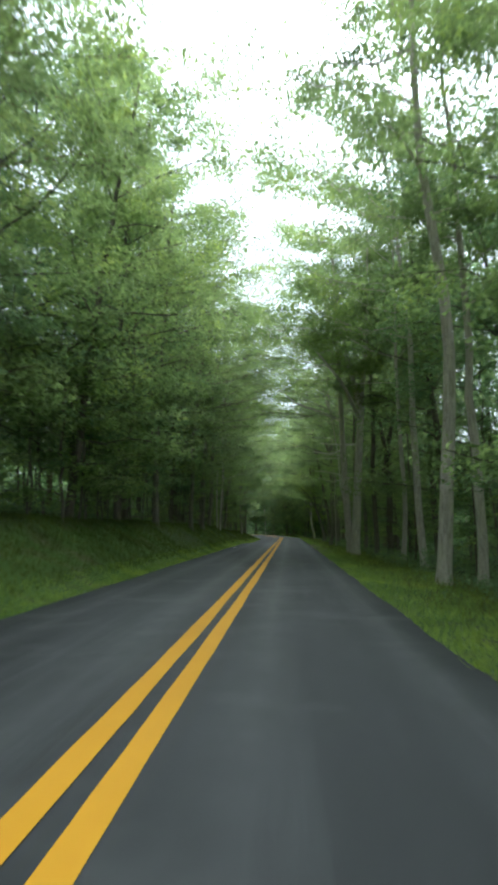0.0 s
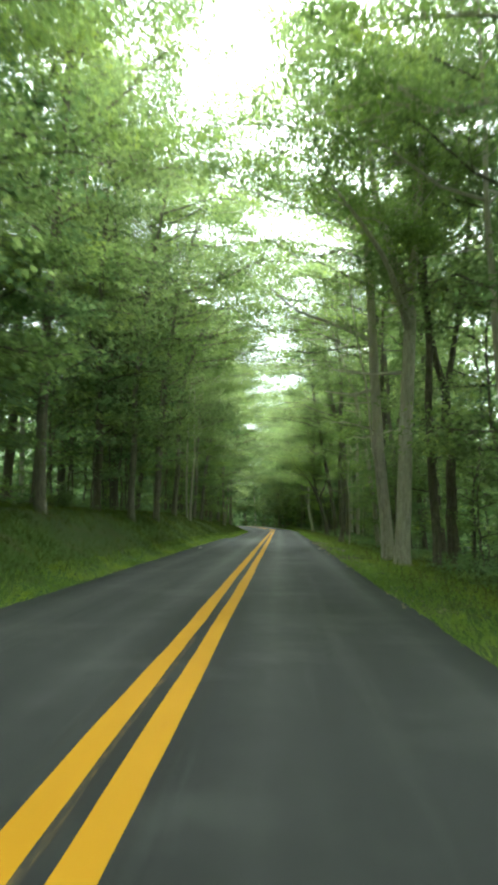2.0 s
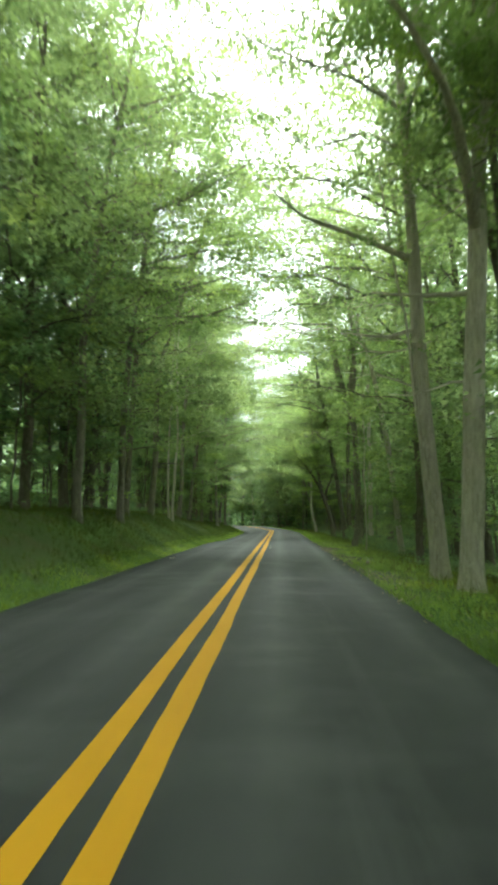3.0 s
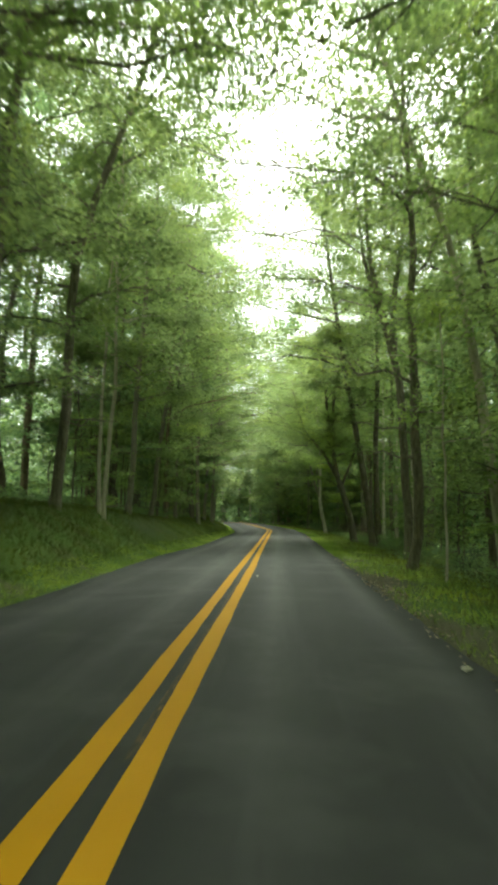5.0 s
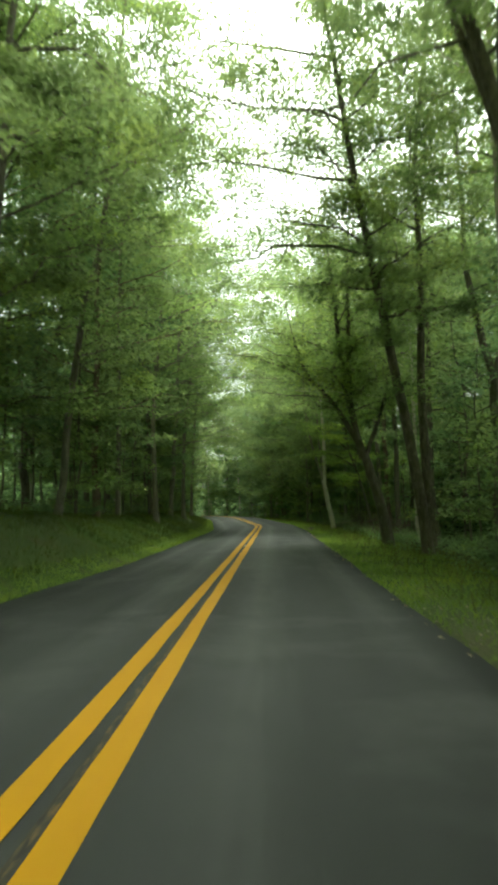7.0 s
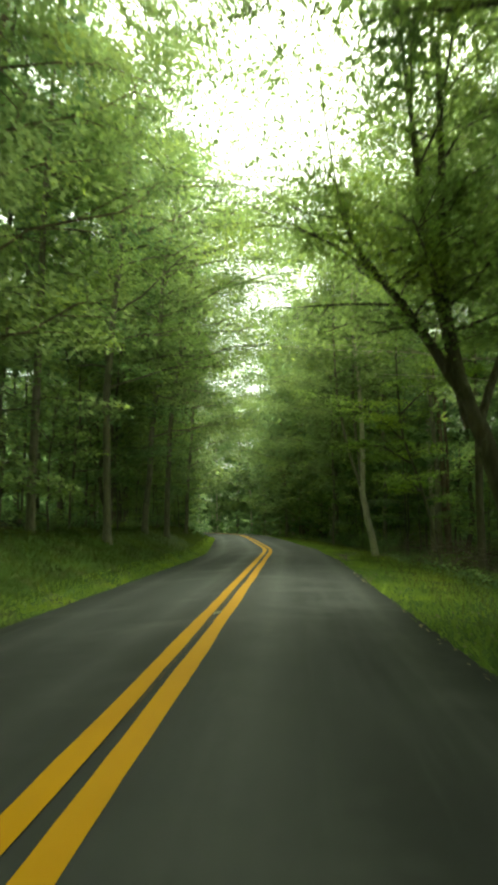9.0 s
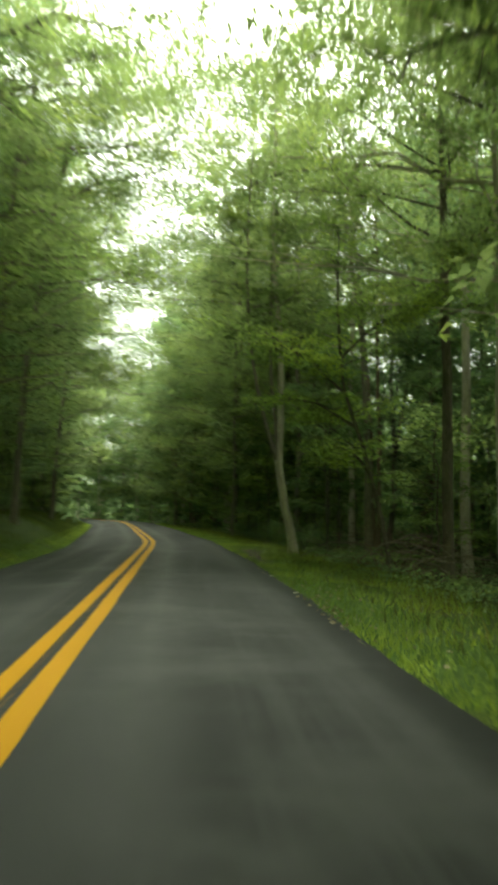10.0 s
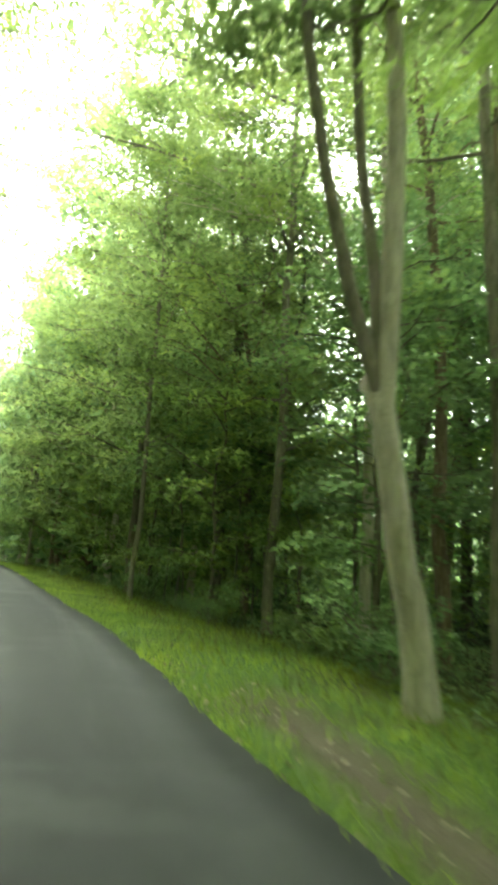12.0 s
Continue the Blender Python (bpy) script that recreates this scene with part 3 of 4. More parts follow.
hero(5.45, 60.5, "tall grey forked tree at the edge of the wood", seed=113, leaves=5000, shoots=16, over=1, height=18, radius=0.16, crown=7, bark=BARK_GREY, toward=W, crook=0.02,
     spine=((0, 0), (-0.15, 4.3), (-0.18, 6.1), (-0.42, 7.6)), fork=7.7, stems=1,
     arms=((0.13, ((-0.4, 0, 7.4), (-0.75, 0, 9.3), (-1.25, 0, 10.7), (-1.35, 0, 12.4), (-1.5, 0, 17))), (0.12, ((-0.4, 0, 7.4), (-0.5, 0, 9.3), (-0.1, 0, 12), (0.3, 0, 17)))))
hero(6.85, 66.0, "pale-barked tree in the wood", seed=114, leaves=7000, height=19, radius=0.15, crown=9, toward=W)
hero(4.41, 89.5, "pale-barked forked tree on the verge at the bend", seed=115, height=19, radius=0.14, crown=6.5, toward=(0.1, 0.5), reach=3.6, limbs=28, leaves=11000,
     spine=((0.1, 0), (-0.12, 1.25), (-0.25, 2.05), (-0.4, 2.95)), fork=3.05, stems=0, crook=0.02, limb_bark=BARK_GREY, shoots=26,
     arms=((0.068, ((-0.4, 0, 2.8), (-0.6, 0, 3.15), (-0.73, 0, 3.65), (-0.92, 0, 4.15), (-1.08, 0, 5.0), (-1.33, 0, 6.3), (-1.5, 0.2, 10), (-1.3, 0.4, 15))),
           (0.06, ((-0.4, 0, 2.8), (-0.46, 0.05, 3.4), (-0.53, 0.1, 4.2), (-0.6, 0.2, 5.1), (-0.72, 0.3, 6.4), (-0.5, 0.8, 11), (0.2, 1.2, 16))),
           (0.105, ((-0.385, 0, 2.7), (-0.33, 0, 3.4), (-0.32, 0, 4.3), (-0.32, 0, 6.8), (-0.7, 0, 9), (-0.6, 0, 18)), BARK_PALE)))
hero(6.3, 85.3, "slender dark leaning understorey tree with layered yellow-green leaves", seed=116, bark=BARK_DARK, height=9, radius=0.06, crown=2.4, reach=1.5, limbs=26, shoots=40, leaves=7500, leaf=0.115,
     foliage=LEAF_LIME, flat=0.1, spray=0.34, inner=0, toward=W, crook=0.02, spine=((0, 0), (-0.35, 1.6), (-0.75, 3.2), (-1.3, 4.4), (-1.5, 6.5), (-1.4, 9)),
     arms=((0.035, ((-1.0, 0, 3.7), (-1.9, 0.5, 4.4), (-2.8, 1.0, 4.5), (-3.5, 1.3, 4.35))), (0.032, ((-1.3, 0, 4.6), (-2.2, 0.2, 5.5), (-3.0, 0.4, 5.9), (-3.5, 0.5, 5.9))),
           (0.03, ((-1.4, 0, 5.4), (-0.6, -0.5, 6.2), (0.3, -0.8, 6.6), (1.2, -1.0, 6.7))), (0.028, ((-0.6, 0, 2.5), (-0.9, 0.6, 3.1), (-1.0, 1.5, 3.3), (-1.1, 2.2, 3.25)))))
hero(7.4, 84.4, "tall dark tree with a light crown behind the verge", seed=150, over=1, height=17.5, radius=0.14, crown=6.5, bark=BARK_DARK, toward=W, reach=4.2, limbs=28, leaves=15000, leaf=0.125, foliage=LEAF_LIGHT)
hero(8.3, 79.6, "tall dark tree in the wood by a leaning forked one", seed=151, height=18, radius=0.15, crown=6, bark=BARK_DARK, toward=W, reach=4.4, limbs=28, leaves=14000, leaf=0.125)
hero(8.0, 92.5, "grey-brown tree behind dead branches", seed=117, leaves=2500, height=18, radius=0.15, crown=8, bark=BARK_GREY, toward=W, lean=(-1.0, 0))
hero(8.7, 93.6, "slim reddish-brown tree behind dead branches", seed=118, leaves=2000, height=17, radius=0.085, crown=9, bark=BARK_RED, toward=W)
hero(10.2, 89.4, "pale-barked tree deep in the wood", seed=119, leaves=4000, height=20, radius=0.17, crown=8.5, toward=W)
hero(9.4, 95.8, "leaning brown tree deep in the wood", seed=127, leaves=3000, height=20, radius=0.15, crown=9, toward=W, lean=(-2.4, 0), bark=BARK_RED)
hero(4.1, 126.0, "thin white dead stem at the far bend", seed=128, height=7, radius=0.07, crown=5, reach=1.5, limbs=5, leaves=300, bark=DEADWOOD, lean=(-0.5, 0))
hero(4.6, 102.3, "thin pale tree by the far bend", seed=120, bark=BARK_GREY, height=16, radius=0.07, crown=4, reach=3.0, limbs=20, leaves=8000)
hero(6.9, 98.6, "tall grey-barked tree in the wood past the bend", seed=132, bark=BARK_GREY, over=3, height=22, radius=0.12, crown=4, toward=W, reach=4.8, limbs=30, leaves=20000, leaf=0.13, kids=5)
hero(5.8, 107.5, "dark-barked tree at the wood's edge past the bend", seed=133, over=3, height=21, radius=0.14, crown=3, bark=BARK_DARK, toward=W, reach=4.6, limbs=24, leaves=11000, kids=5)
hero(-5.9, 50.4, "tall straight pale-barked tree above the grassy bank", seed=134, over=3, height=20, radius=0.14, crown=5, toward=E, crook=0.015,
     spine=((0, 0), (0.1, 3), (0.35, 7), (0.7, 11.5), (0.9, 17)))
hero(-5.8, 64.6, "tall grey-barked tree arching out over the road", seed=136, over=1, height=19, radius=0.14, crown=4.5, toward=E, reach=4.2, limbs=24, leaves=13000, kids=5, lean=(1.6, 0))
hero(-5.7, 32.6, "tall grey-barked tree reaching out over the road", seed=137, over=3, height=20, radius=0.15, crown=4.5, toward=E, reach=4.8, limbs=24, leaves=12000, kids=5, lean=(1.0, 0))
hero(6.6, 27.6, "tall tree with a high light green crown over the road", seed=138, over=4, height=21, radius=0.16, crown=9, toward=W, reach=4.8, limbs=22, leaves=15000, kids=5, lean=(-1.4, 0), foliage=LEAF_LIGHT)
hero(-5.5, 90.8, "grey-barked tree leaning from the bank over the bend", seed=135, over=3, height=19, radius=0.14, crown=4, toward=E, reach=4.4, limbs=26, leaves=15000, leaf=0.13, lean=(1.9, 0))
hero(-4.9, 108.0, "low-branched grey tree closing in over the far bend", seed=149, over=6, height=18, radius=0.13, crown=2.5, toward=E, reach=4.4, limbs=28, leaves=16000, leaf=0.13, lean=(1.6, 0))
hero(-5.2, 58.6, "thin pale tree on the grassy bank", seed=121, bark=BARK_PALE, height=15, radius=0.075, crown=4.5, toward=E, reach=3.5, lean=(0.3, 0))
hero(-5.45, 59.0, "thin pale tree on the grassy bank", seed=122, bark=BARK_PALE, height=14, radius=0.065, lean=(0.6, 0), crown=5.0, toward=E, reach=3)
hero(-5.8, 55.4, "grey-barked tree with broken limbs above the bank", seed=123, over=1, height=20, radius=0.16, crown=5, toward=E, stubs=4,
     spine=((0, 0), (0.2, 2.6), (0.25, 7.4), (1.2, 10.5)))
hero(-6.05, 79.2, "tall straight pale-barked tree on the bank", seed=124, over=0, height=20, radius=0.12, crown=4.5, toward=E, foliage=LEAF_LIGHT, crook=0.02, lean=(0.4, 0))
hero(-5.9, 86.2, "dark tree with a bent side stem on the bank", seed=125, over=1, height=18, radius=0.13, crown=5, bark=BARK_DARK, toward=E, crook=0.03,
     arms=((0.08, ((0, 0, 0.6), (-0.5, 0, 2.1), (-0.1, 0, 3.8), (0.3, 0, 5.6), (0.5, 0.3, 9))),))
hero(-6.1, 71.0, "grey-barked tree leaning out over the bank", seed=126, over=1, height=19, radius=0.13, crown=5, toward=E,
     spine=((0, 0), (0.15, 2), (0.5, 6), (1.45, 9.2), (2.0, 14.8)))

# trees of the wood: a few patterns, repeated with their own size and turn
ROW_1 = [make_tree(200 + k, height=h, radius=r, lean=ln, crown=c, reach=rc, bark=b, foliage=fo, toward=(1, 0), fork=fk, leaves=25000, leaf=0.122, limbs=26, kids=5, shoots=14, plain=True, inner=4500, inner_leaf=0.17, flat=0.55, spray=0.45)
         for k, (h, r, ln, c, rc, b, fo, fk) in enumerate((
             (20, 0.17, (0.8, 0), 2.4, 4.8, BARK_DARK, LEAF, 0), (18, 0.14, (1.2, 0.3), 1.9, 4.7, BARK_DARK, LEAF_LIGHT, 0),
             (21, 0.2, (0.5, -0.4), 3.2, 4.9, BARK_DARK, LEAF, 7.0), (16, 0.12, (1.4, 0.2), 1.6, 4.6, BARK_RED, LEAF, 0),
             (19, 0.15, (0.3, 0.6), 2.3, 4.8, BARK_DARK, LEAF_DEEP, 5.0)))]
ROW_2 = [make_tree(230 + k, height=h, radius=r, crown=c, reach=5.0, bark=b, foliage=fo, leaves=4300, leaf=0.26, limbs=14, spray=0.8, flat=0.55, plain=True, kids=3, inner=1100, inner_leaf=0.4)
         for k, (h, r, c, b, fo) in enumerate(((20, 0.17, 2.5, BARK_DARK, LEAF_DEEP), (18, 0.14, 2.0, BARK_PALE, LEAF), (22, 0.2, 3.5, BARK_RED, LEAF_DEEP)))]
SAPLINGS = [make_tree(260 + k, height=h, radius=0.035, crown=cr, reach=rc, limbs=12, leaves=1800, leaf=0.125, kids=2, bark=BARK_DARK, foliage=fo, flat=0.14, spray=0.36, plain=True, inner=500, inner_leaf=0.14, name="sapling")
            for k, (h, cr, rc, fo) in enumerate(((6.0, 0.9, 2.0, LEAF), (4.5, 0.5, 1.8, LEAF_LIGHT), (7.5, 1.4, 2.3, LEAF_DEEP)))]
ROW_LABELS = ("tall dark-barked roadside tree with a dense crown", "dark-barked roadside tree with light green leaves", "tall dark forked tree of the wood",
              "low-branched reddish-barked tree at the wood's edge", "low-forked dark tree with deep green leaves")
for ob, text in zip(ROW_1, ROW_LABELS):
    tagged(ob, text, "tree", "trees of the wood")
for ob, text in zip(ROW_2, ("dark tree standing deep in the wood", "pale-barked tree standing deep in the wood", "brown tree standing deep in the wood")):
    tagged(ob, text, "tree", "trees of the wood")
for ob, text in zip(SAPLINGS, ("thin sapling with layered green leaves", "low sapling with bright green leaves", "tall thin sapling in the shade")):
    tagged(ob, text, "sapling", "saplings of the wood")

USED = set()


def plant(kinds, u, y, rng, toward_road=True, low=0.85, high=1.15, jitter=0.7):
    k = int(rng.integers(len(kinds)))
    turn = (0.0 if u < 0 else math.pi) + rng.normal(0, jitter) if toward_road else rng.uniform(0, 6.28)
    scale = rng.uniform(low, high)
    if kinds[k].name not in USED:
        USED.add(kinds[k].name)
        stand(kinds[k], u, y, turn, scale)
    else:
        copy_to(kinds[k], u, y, turn, scale, 0, rng.uniform(0.92, 1.08))


rng = np.random.default_rng(77)


def clear(u, y, room):
    return min(math.hypot(u - a, y - b) for a, b in TAKEN) > room


for sign in (-1, 1):
    for y in np.arange(-2, 118, 4.6):
        u = sign * ((6.5 if sign < 0 else 5.9) + rng.uniform(-0.5, 1.2))
        yy = y + rng.uniform(-1.2, 1.2)
        if sign > 0 and 74 < yy < 100:
            u += 3.2
        if sign > 0 and (19 < yy < 37 or yy < 15):
            u += 2.0
        if sign > 0 and 45 < yy < 64:
            u += 2.6
        if yy > 97:
            u += 1.2 * sign
        if clear(u, yy, 2.2) and not (sign > 0 and 80 < yy < 92):
            plant(ROW_1, u, yy, rng)
    for y in np.arange(118, 175, 4.6):
        plant(ROW_2, sign * (6.2 + rng.uniform(0, 2.0)), y + rng.uniform(-1, 1), rng, False, 0.95, 1.2)
    for y in np.arange(0, 180, 9.5):
        u = sign * rng.uniform(10.5, 13.5)
        plant(ROW_2, u + 4.5 if sign > 0 and 72 < y < 108 else u, y + rng.uniform(-1.5, 1.5), rng, False)
    for y in np.arange(4, 190, 20):
        plant(ROW_2, sign * rng.uniform(15, 19), y + rng.uniform(-2, 2), rng, False, 0.95, 1.25)
    for y in np.arange(4, 150, 2.2 if sign < 0 else 3.0):
        u = sign * ((5.9 if sign < 0 else 6.2) + rng.uniform(0, 3.2))
        if sign < 0 and 46 < y < 61:
            u -= 1.6
        if sign > 0 and (22 < y < 38 or y < 16):
            u += 2.2
        if clear(u, y, 1.3) and not (sign > 0 and 74 < y < 92):
            plant(SAPLINGS, u, y + rng.uniform(-1.2, 1.2), rng, False, 0.75, 1.25)
for y in (3, 12, 21, 30, 38, 46, 54, 61, 69, 77, 85, 93, 101, 110):
    plant(ROW_1, -rng.uniform(8.6, 10.2), y + rng.uniform(-1.5, 1.5), rng, True, 0.95, 1.2)
for u, y in ((8.4, 103.5), (12.4, 101.5), (10.2, 108.0)):
    plant(ROW_1, u, y, rng, True, 0.95, 1.1)
# the wood that stands across the view where the road bends away
for u, y in ((4.9, 121.5), (4.7, 130.0), (8.0, 125.5)):
    plant(ROW_1, u, y, rng, True, 0.8, 1.0)
for k in range(22):
    plant(ROW_2, rng.uniform(5, 17), rng.uniform(112, 172), rng, False, 1.0, 1.3)
for k in range(12):
    plant(ROW_2, -rng.uniform(5.5, 14), rng.uniform(112, 165), rng, False, 1.0, 1.25)

for k in range(14):
    plant(ROW_2, rng.uniform(14, 22), rng.uniform(88, 124), rng, False, 0.95, 1.25)

for k in range(34):
    plant(SAPLINGS, rng.choice([-1, 1]) * rng.uniform(4.6, 11), rng.uniform(98, 150), rng, False, 0.8, 1.4)
for k in range(26):
    plant(SAPLINGS, rng.uniform(11, 17), rng.uniform(84, 130), rng, False, 1.1, 1.8)
for u, y in ((8.2, 101.5), (9.4, 104.0), (10.6, 101.0), (11.4, 105.5), (7.3, 107.0)):
    plant(SAPLINGS, u, y, rng, False, 1.4, 1.8)
for u, y in ((8.3, 87.2), (7.0, 94.5), (9.6, 91.0), (7.8, 99.0), (6.3, 103.0)):
    plant(SAPLINGS, u, y, rng, False, 0.8, 1.2)
for k in range(14):
    plant(SAPLINGS, rng.uniform(7.5, 13), rng.uniform(20, 80), rng, False, 1.1, 1.7)
for k in range(56):
    y = rng.uniform(12, 47) if k < 30 else rng.uniform(63, 104)
    u = -rng.uniform(5.9, 7.8)
    if clear(u, y, 1.2):
        plant(SAPLINGS, u, y, rng, False, 0.9, 1.4)
for k in range(14):
    plant(SAPLINGS, -rng.uniform(8, 13), rng.uniform(20, 90), rng, False, 1.1, 1.7)

# trees of the bank whose crowns close over the road
hero(-5.2, 46.6, "grey-barked tree whose limbs close the canopy over the road", seed=142, over=6, height=16.5, radius=0.14, crown=6.0, toward=E, reach=5.0, limbs=24, leaves=9000, kids=5, lean=(2.2, 0), foliage=LEAF_LIGHT)
hero(6.3, 46.3, "tall tree with a high light green crown over the road", seed=148, over=6, height=17.5, radius=0.13, crown=9.5, toward=W, reach=4.6, limbs=18, leaves=6500, kids=5, lean=(-1.6, 0), foliage=LEAF_LIGHT, bark=BARK_GREY)
hero(6.5, 53.2, "slim pale-barked tree leaning far towards the road", seed=144, over=3, height=17, radius=0.14, crown=9.5, toward=W, limbs=14, leaves=4500, crook=0.02,
     spine=((0, 0), (-0.55, 5.2), (-1.25, 9.2), (-2.3, 12), (-3.2, 15)))
hero(8.3, 83.2, "broad tree with layered green boughs towards the road", seed=145, over=3, height=15, radius=0.12, crown=5.5, toward=W, reach=4.8, limbs=26, leaves=6000, kids=5, flat=0.3)
hero(9.6, 99.0, "tall tree of the wood behind the bend", seed=146, over=3, height=20, radius=0.15, crown=6.5, toward=W, reach=4.8, limbs=22, leaves=7500, kids=5)
hero(-5.3, 41.8, "grey-barked tree with a broad crown over the road", seed=139, over=2, height=18, radius=0.14, crown=5.5, toward=E, reach=5.0, limbs=24, leaves=11000, kids=5, lean=(1.9, 0))
hero(-5.0, 83.0, "tall grey-barked tree arching out before the bend", seed=140, over=1, height=17, radius=0.14, crown=5.0, toward=E, reach=5.2, limbs=26, leaves=11000, kids=5, lean=(1.0, 0), foliage=LEAF_LIGHT)
hero(-5.0, 94.6, "grey-barked tree arching over the road at the bend", seed=141, over=4, height=18, radius=0.14, crown=4.5, toward=E, reach=5.2, limbs=26, leaves=11000, kids=5, lean=(1.8, 0))


# ---- shrubs at the wood's edge ----
def make_shrub(seed, height, spread, foliage):
    """A low bush: several arching stems from one root, with leaves along them."""
    rng = np.random.default_rng(seed)
    root = new("shrub")
    tips = []
    for k in range(7):
        stem = Wood()
        a = 0.9 * k + rng.normal(0, 0.2)
        grow(rng, stem, np.array([0.06 * math.cos(a), 0.06 * math.sin(a), -0.08]), (math.cos(a), math.sin(a)), spread * rng.uniform(0.6, 1.0), 0.012,
             height / spread * rng.uniform(1.2, 1.9), tips, 1, 4, 3)
        ob = new("stem", stem.mesh("stem", BARK_DARK))
        ob.parent = root
    tips = np.array(tips)
    leaf = new("foliage", leaves_mesh("foliage", rng, tips, rng.uniform(0.6, 1.2, len(tips)) * 0.17, 14, 0.5, 0.085, foliage))
    leaf.parent = root
    tagged(leaf, "small green leaves", kind="stuff")
    return root


SHRUBS = [make_shrub(300, 0.9, 0.8, LEAF), make_shrub(301, 0.6, 0.9, LEAF_LIGHT), make_shrub(302, 1.2, 0.9, LEAF_DEEP)]
for ob, text in zip(SHRUBS, ("low leafy green bush at the wood's edge", "spreading light green bush at the wood's edge", "tall deep green bush under the trees")):
    tagged(ob, text, "shrub", "shrubs at the wood's edge")
for k, (u, y) in enumerate(((5.6, 57.6), (6.2, 59.2), (5.4, 62.8), (6.4, 65.2), (7.0, 67.4), (6.4, 62.0), (5.9, 75.6), (6.8, 81.2), (5.1, 91.2), (5.6, 93.4), (6.4, 95.6), (5.0, 97.0), (6.0, 99.6),
                            (6.9, 90.2), (5.4, 103.4), (6.0, 40.2), (5.7, 30.4), (6.2, 23.2), (-6.3, 35.6), (-6.6, 62.4), (-6.1, 74.8), (-6.4, 81.5), (-6.0, 88.4), (-5.9, 97.6), (-6.7, 27.2))):
    turn, size = 1.7 * k, 0.55 + 0.09 * (k % 5)
    if k < 3:
        stand(SHRUBS[k], u, y, turn, size)
    else:
        copy_to(SHRUBS[k % 3], u, y, turn, size)


# ---- far woods that close the view ----
def build_far_woods():
    rng = np.random.default_rng(5)
    n = 165000
    side = rng.choice([-1, 1], n)
    y = rng.uniform(-20, 240, n)
    u = side * (19 + 38 * rng.random(n) ** 1.5)
    x = centre(y) + u
    z = ground_z(u, y) + rng.random(n) ** 1.4 * 11
    k = n // 4
    y[:k] = rng.uniform(112, 235, k)
    u[:k] = side[:k] * rng.uniform(4.6, 14, k)
    x[:k] = centre(y[:k]) + u[:k]
    z[:k] = ground_z(u[:k], y[:k]) + 11 * rng.random(k) ** 1.2
    me = leaves_mesh("far_woods", rng, np.stack([x, y, z], 1), np.full(n, 0.6), 1, 0.8, 0.68, LEAF_DEEP, 0.35, True)
    tagged(new("far_woods", me), "dense green woodland far behind the roadside trees", "woods", kind="stuff")


def build_undergrowth(name, seed, n, u0, u1, high, leaf, material, label):
    """Knee-high plants and brambles under the trees."""
    rng = np.random.default_rng(seed)
    u = u0 + (u1 - u0) * rng.random(n)
    y = rng.uniform(2, 140, n)
    keep = lumps(u * 0.9 + 3, y * 0.6) > rng.uniform(-0.6, 0.45, n)
    u, y = u[keep], y[keep]
    z = ground_z(u, y) + rng.random(len(u)) ** 1.4 * high * (0.6 + 0.6 * lumps(u * 0.7, y * 0.5 + 2))
    me = leaves_mesh(name, rng, np.stack([centre(y) + u, y, np.maximum(z, ground_z(u, y) + 0.04)], 1), np.full(len(u), 0.22), 8, 0.35, leaf, material, 0.35, True)
    tagged(new(name, me), label, "undergrowth", kind="stuff")


def build_thicket():
    """The leafy depth of the wood behind its first rows of trees."""
    rng = np.random.default_rng(6)
    n = 190000
    side = rng.choice([-1, 1], n)
    y = rng.uniform(4, 140, n)
    u = side * rng.uniform(12.2, 21, n)
    z = ground_z(u, y) + 9 * rng.random(n) ** 1.6
    m = 2 * n // 5
    y[:m], u[:m] = rng.uniform(80, 150, m), rng.uniform(17, 27, m)
    z[:m] = ground_z(u[:m], y[:m]) + 11 * rng.random(m) ** 1.2
    me = leaves_mesh("thicket", rng, np.stack([centre(y) + u, y, z], 1), np.full(n, 0.5), 1, 0.7, 0.27, LEAF_DEEP, 0.35, True)
    tagged(new("thicket", me), "leafy thicket deep in the roadside wood", "thicket", kind="stuff")


build_far_woods()
build_thicket()
build_undergrowth("undergrowth", 21, 24000, 4.9, 13.0, 0.7, 0.078, LEAF_DEEP, "low leafy undergrowth along the wood's edge")
build_undergrowth("undergrowth", 22, 7500, -6.2, -11.5, 0.7, 0.11, LEAF_DEEP, "low leafy undergrowth on top of the bank")


# ---- grass ----
def grass_mesh(name, rng, n, u0, u1, y0, y1, low, high, material, thin=1.0):
    u = u0 + (u1 - u0) * rng.random(n) ** thin
    y = rng.uniform(y0, y1, n)
    keep = (rng.random(n) < (0.62 + 0.5 * lumps(u * 2.1, y * 1.7)) * (1 - 0.97 * bare(u, y)) ** 1.5) & ((u < 0) | (u > right_edge(y) - 0.02))
    u, y = u[keep], y[keep]
    n = len(u)
    p = np.stack([centre(y) + u, y, ground_z(u, y) - 0.01], 1)
    h = rng.uniform(low, high, n) * (0.75 + 0.5 * rng.random(n))
    th = rng.uniform(0, 2 * np.pi, n)
    w = np.stack([np.cos(th), np.sin(th), np.zeros(n)], 1) * rng.uniform(0.006, 0.013, n)[:, None]
    tip = p + np.stack([rng.normal(0, 0.45, n) * h, rng.normal(0, 0.45, n) * h, h], 1)
    v = np.stack([p - w, p + w, tip], 1).reshape(-1, 3)
    return mesh_from(name, v, np.arange(3 * n).reshape(-1, 3), [material])


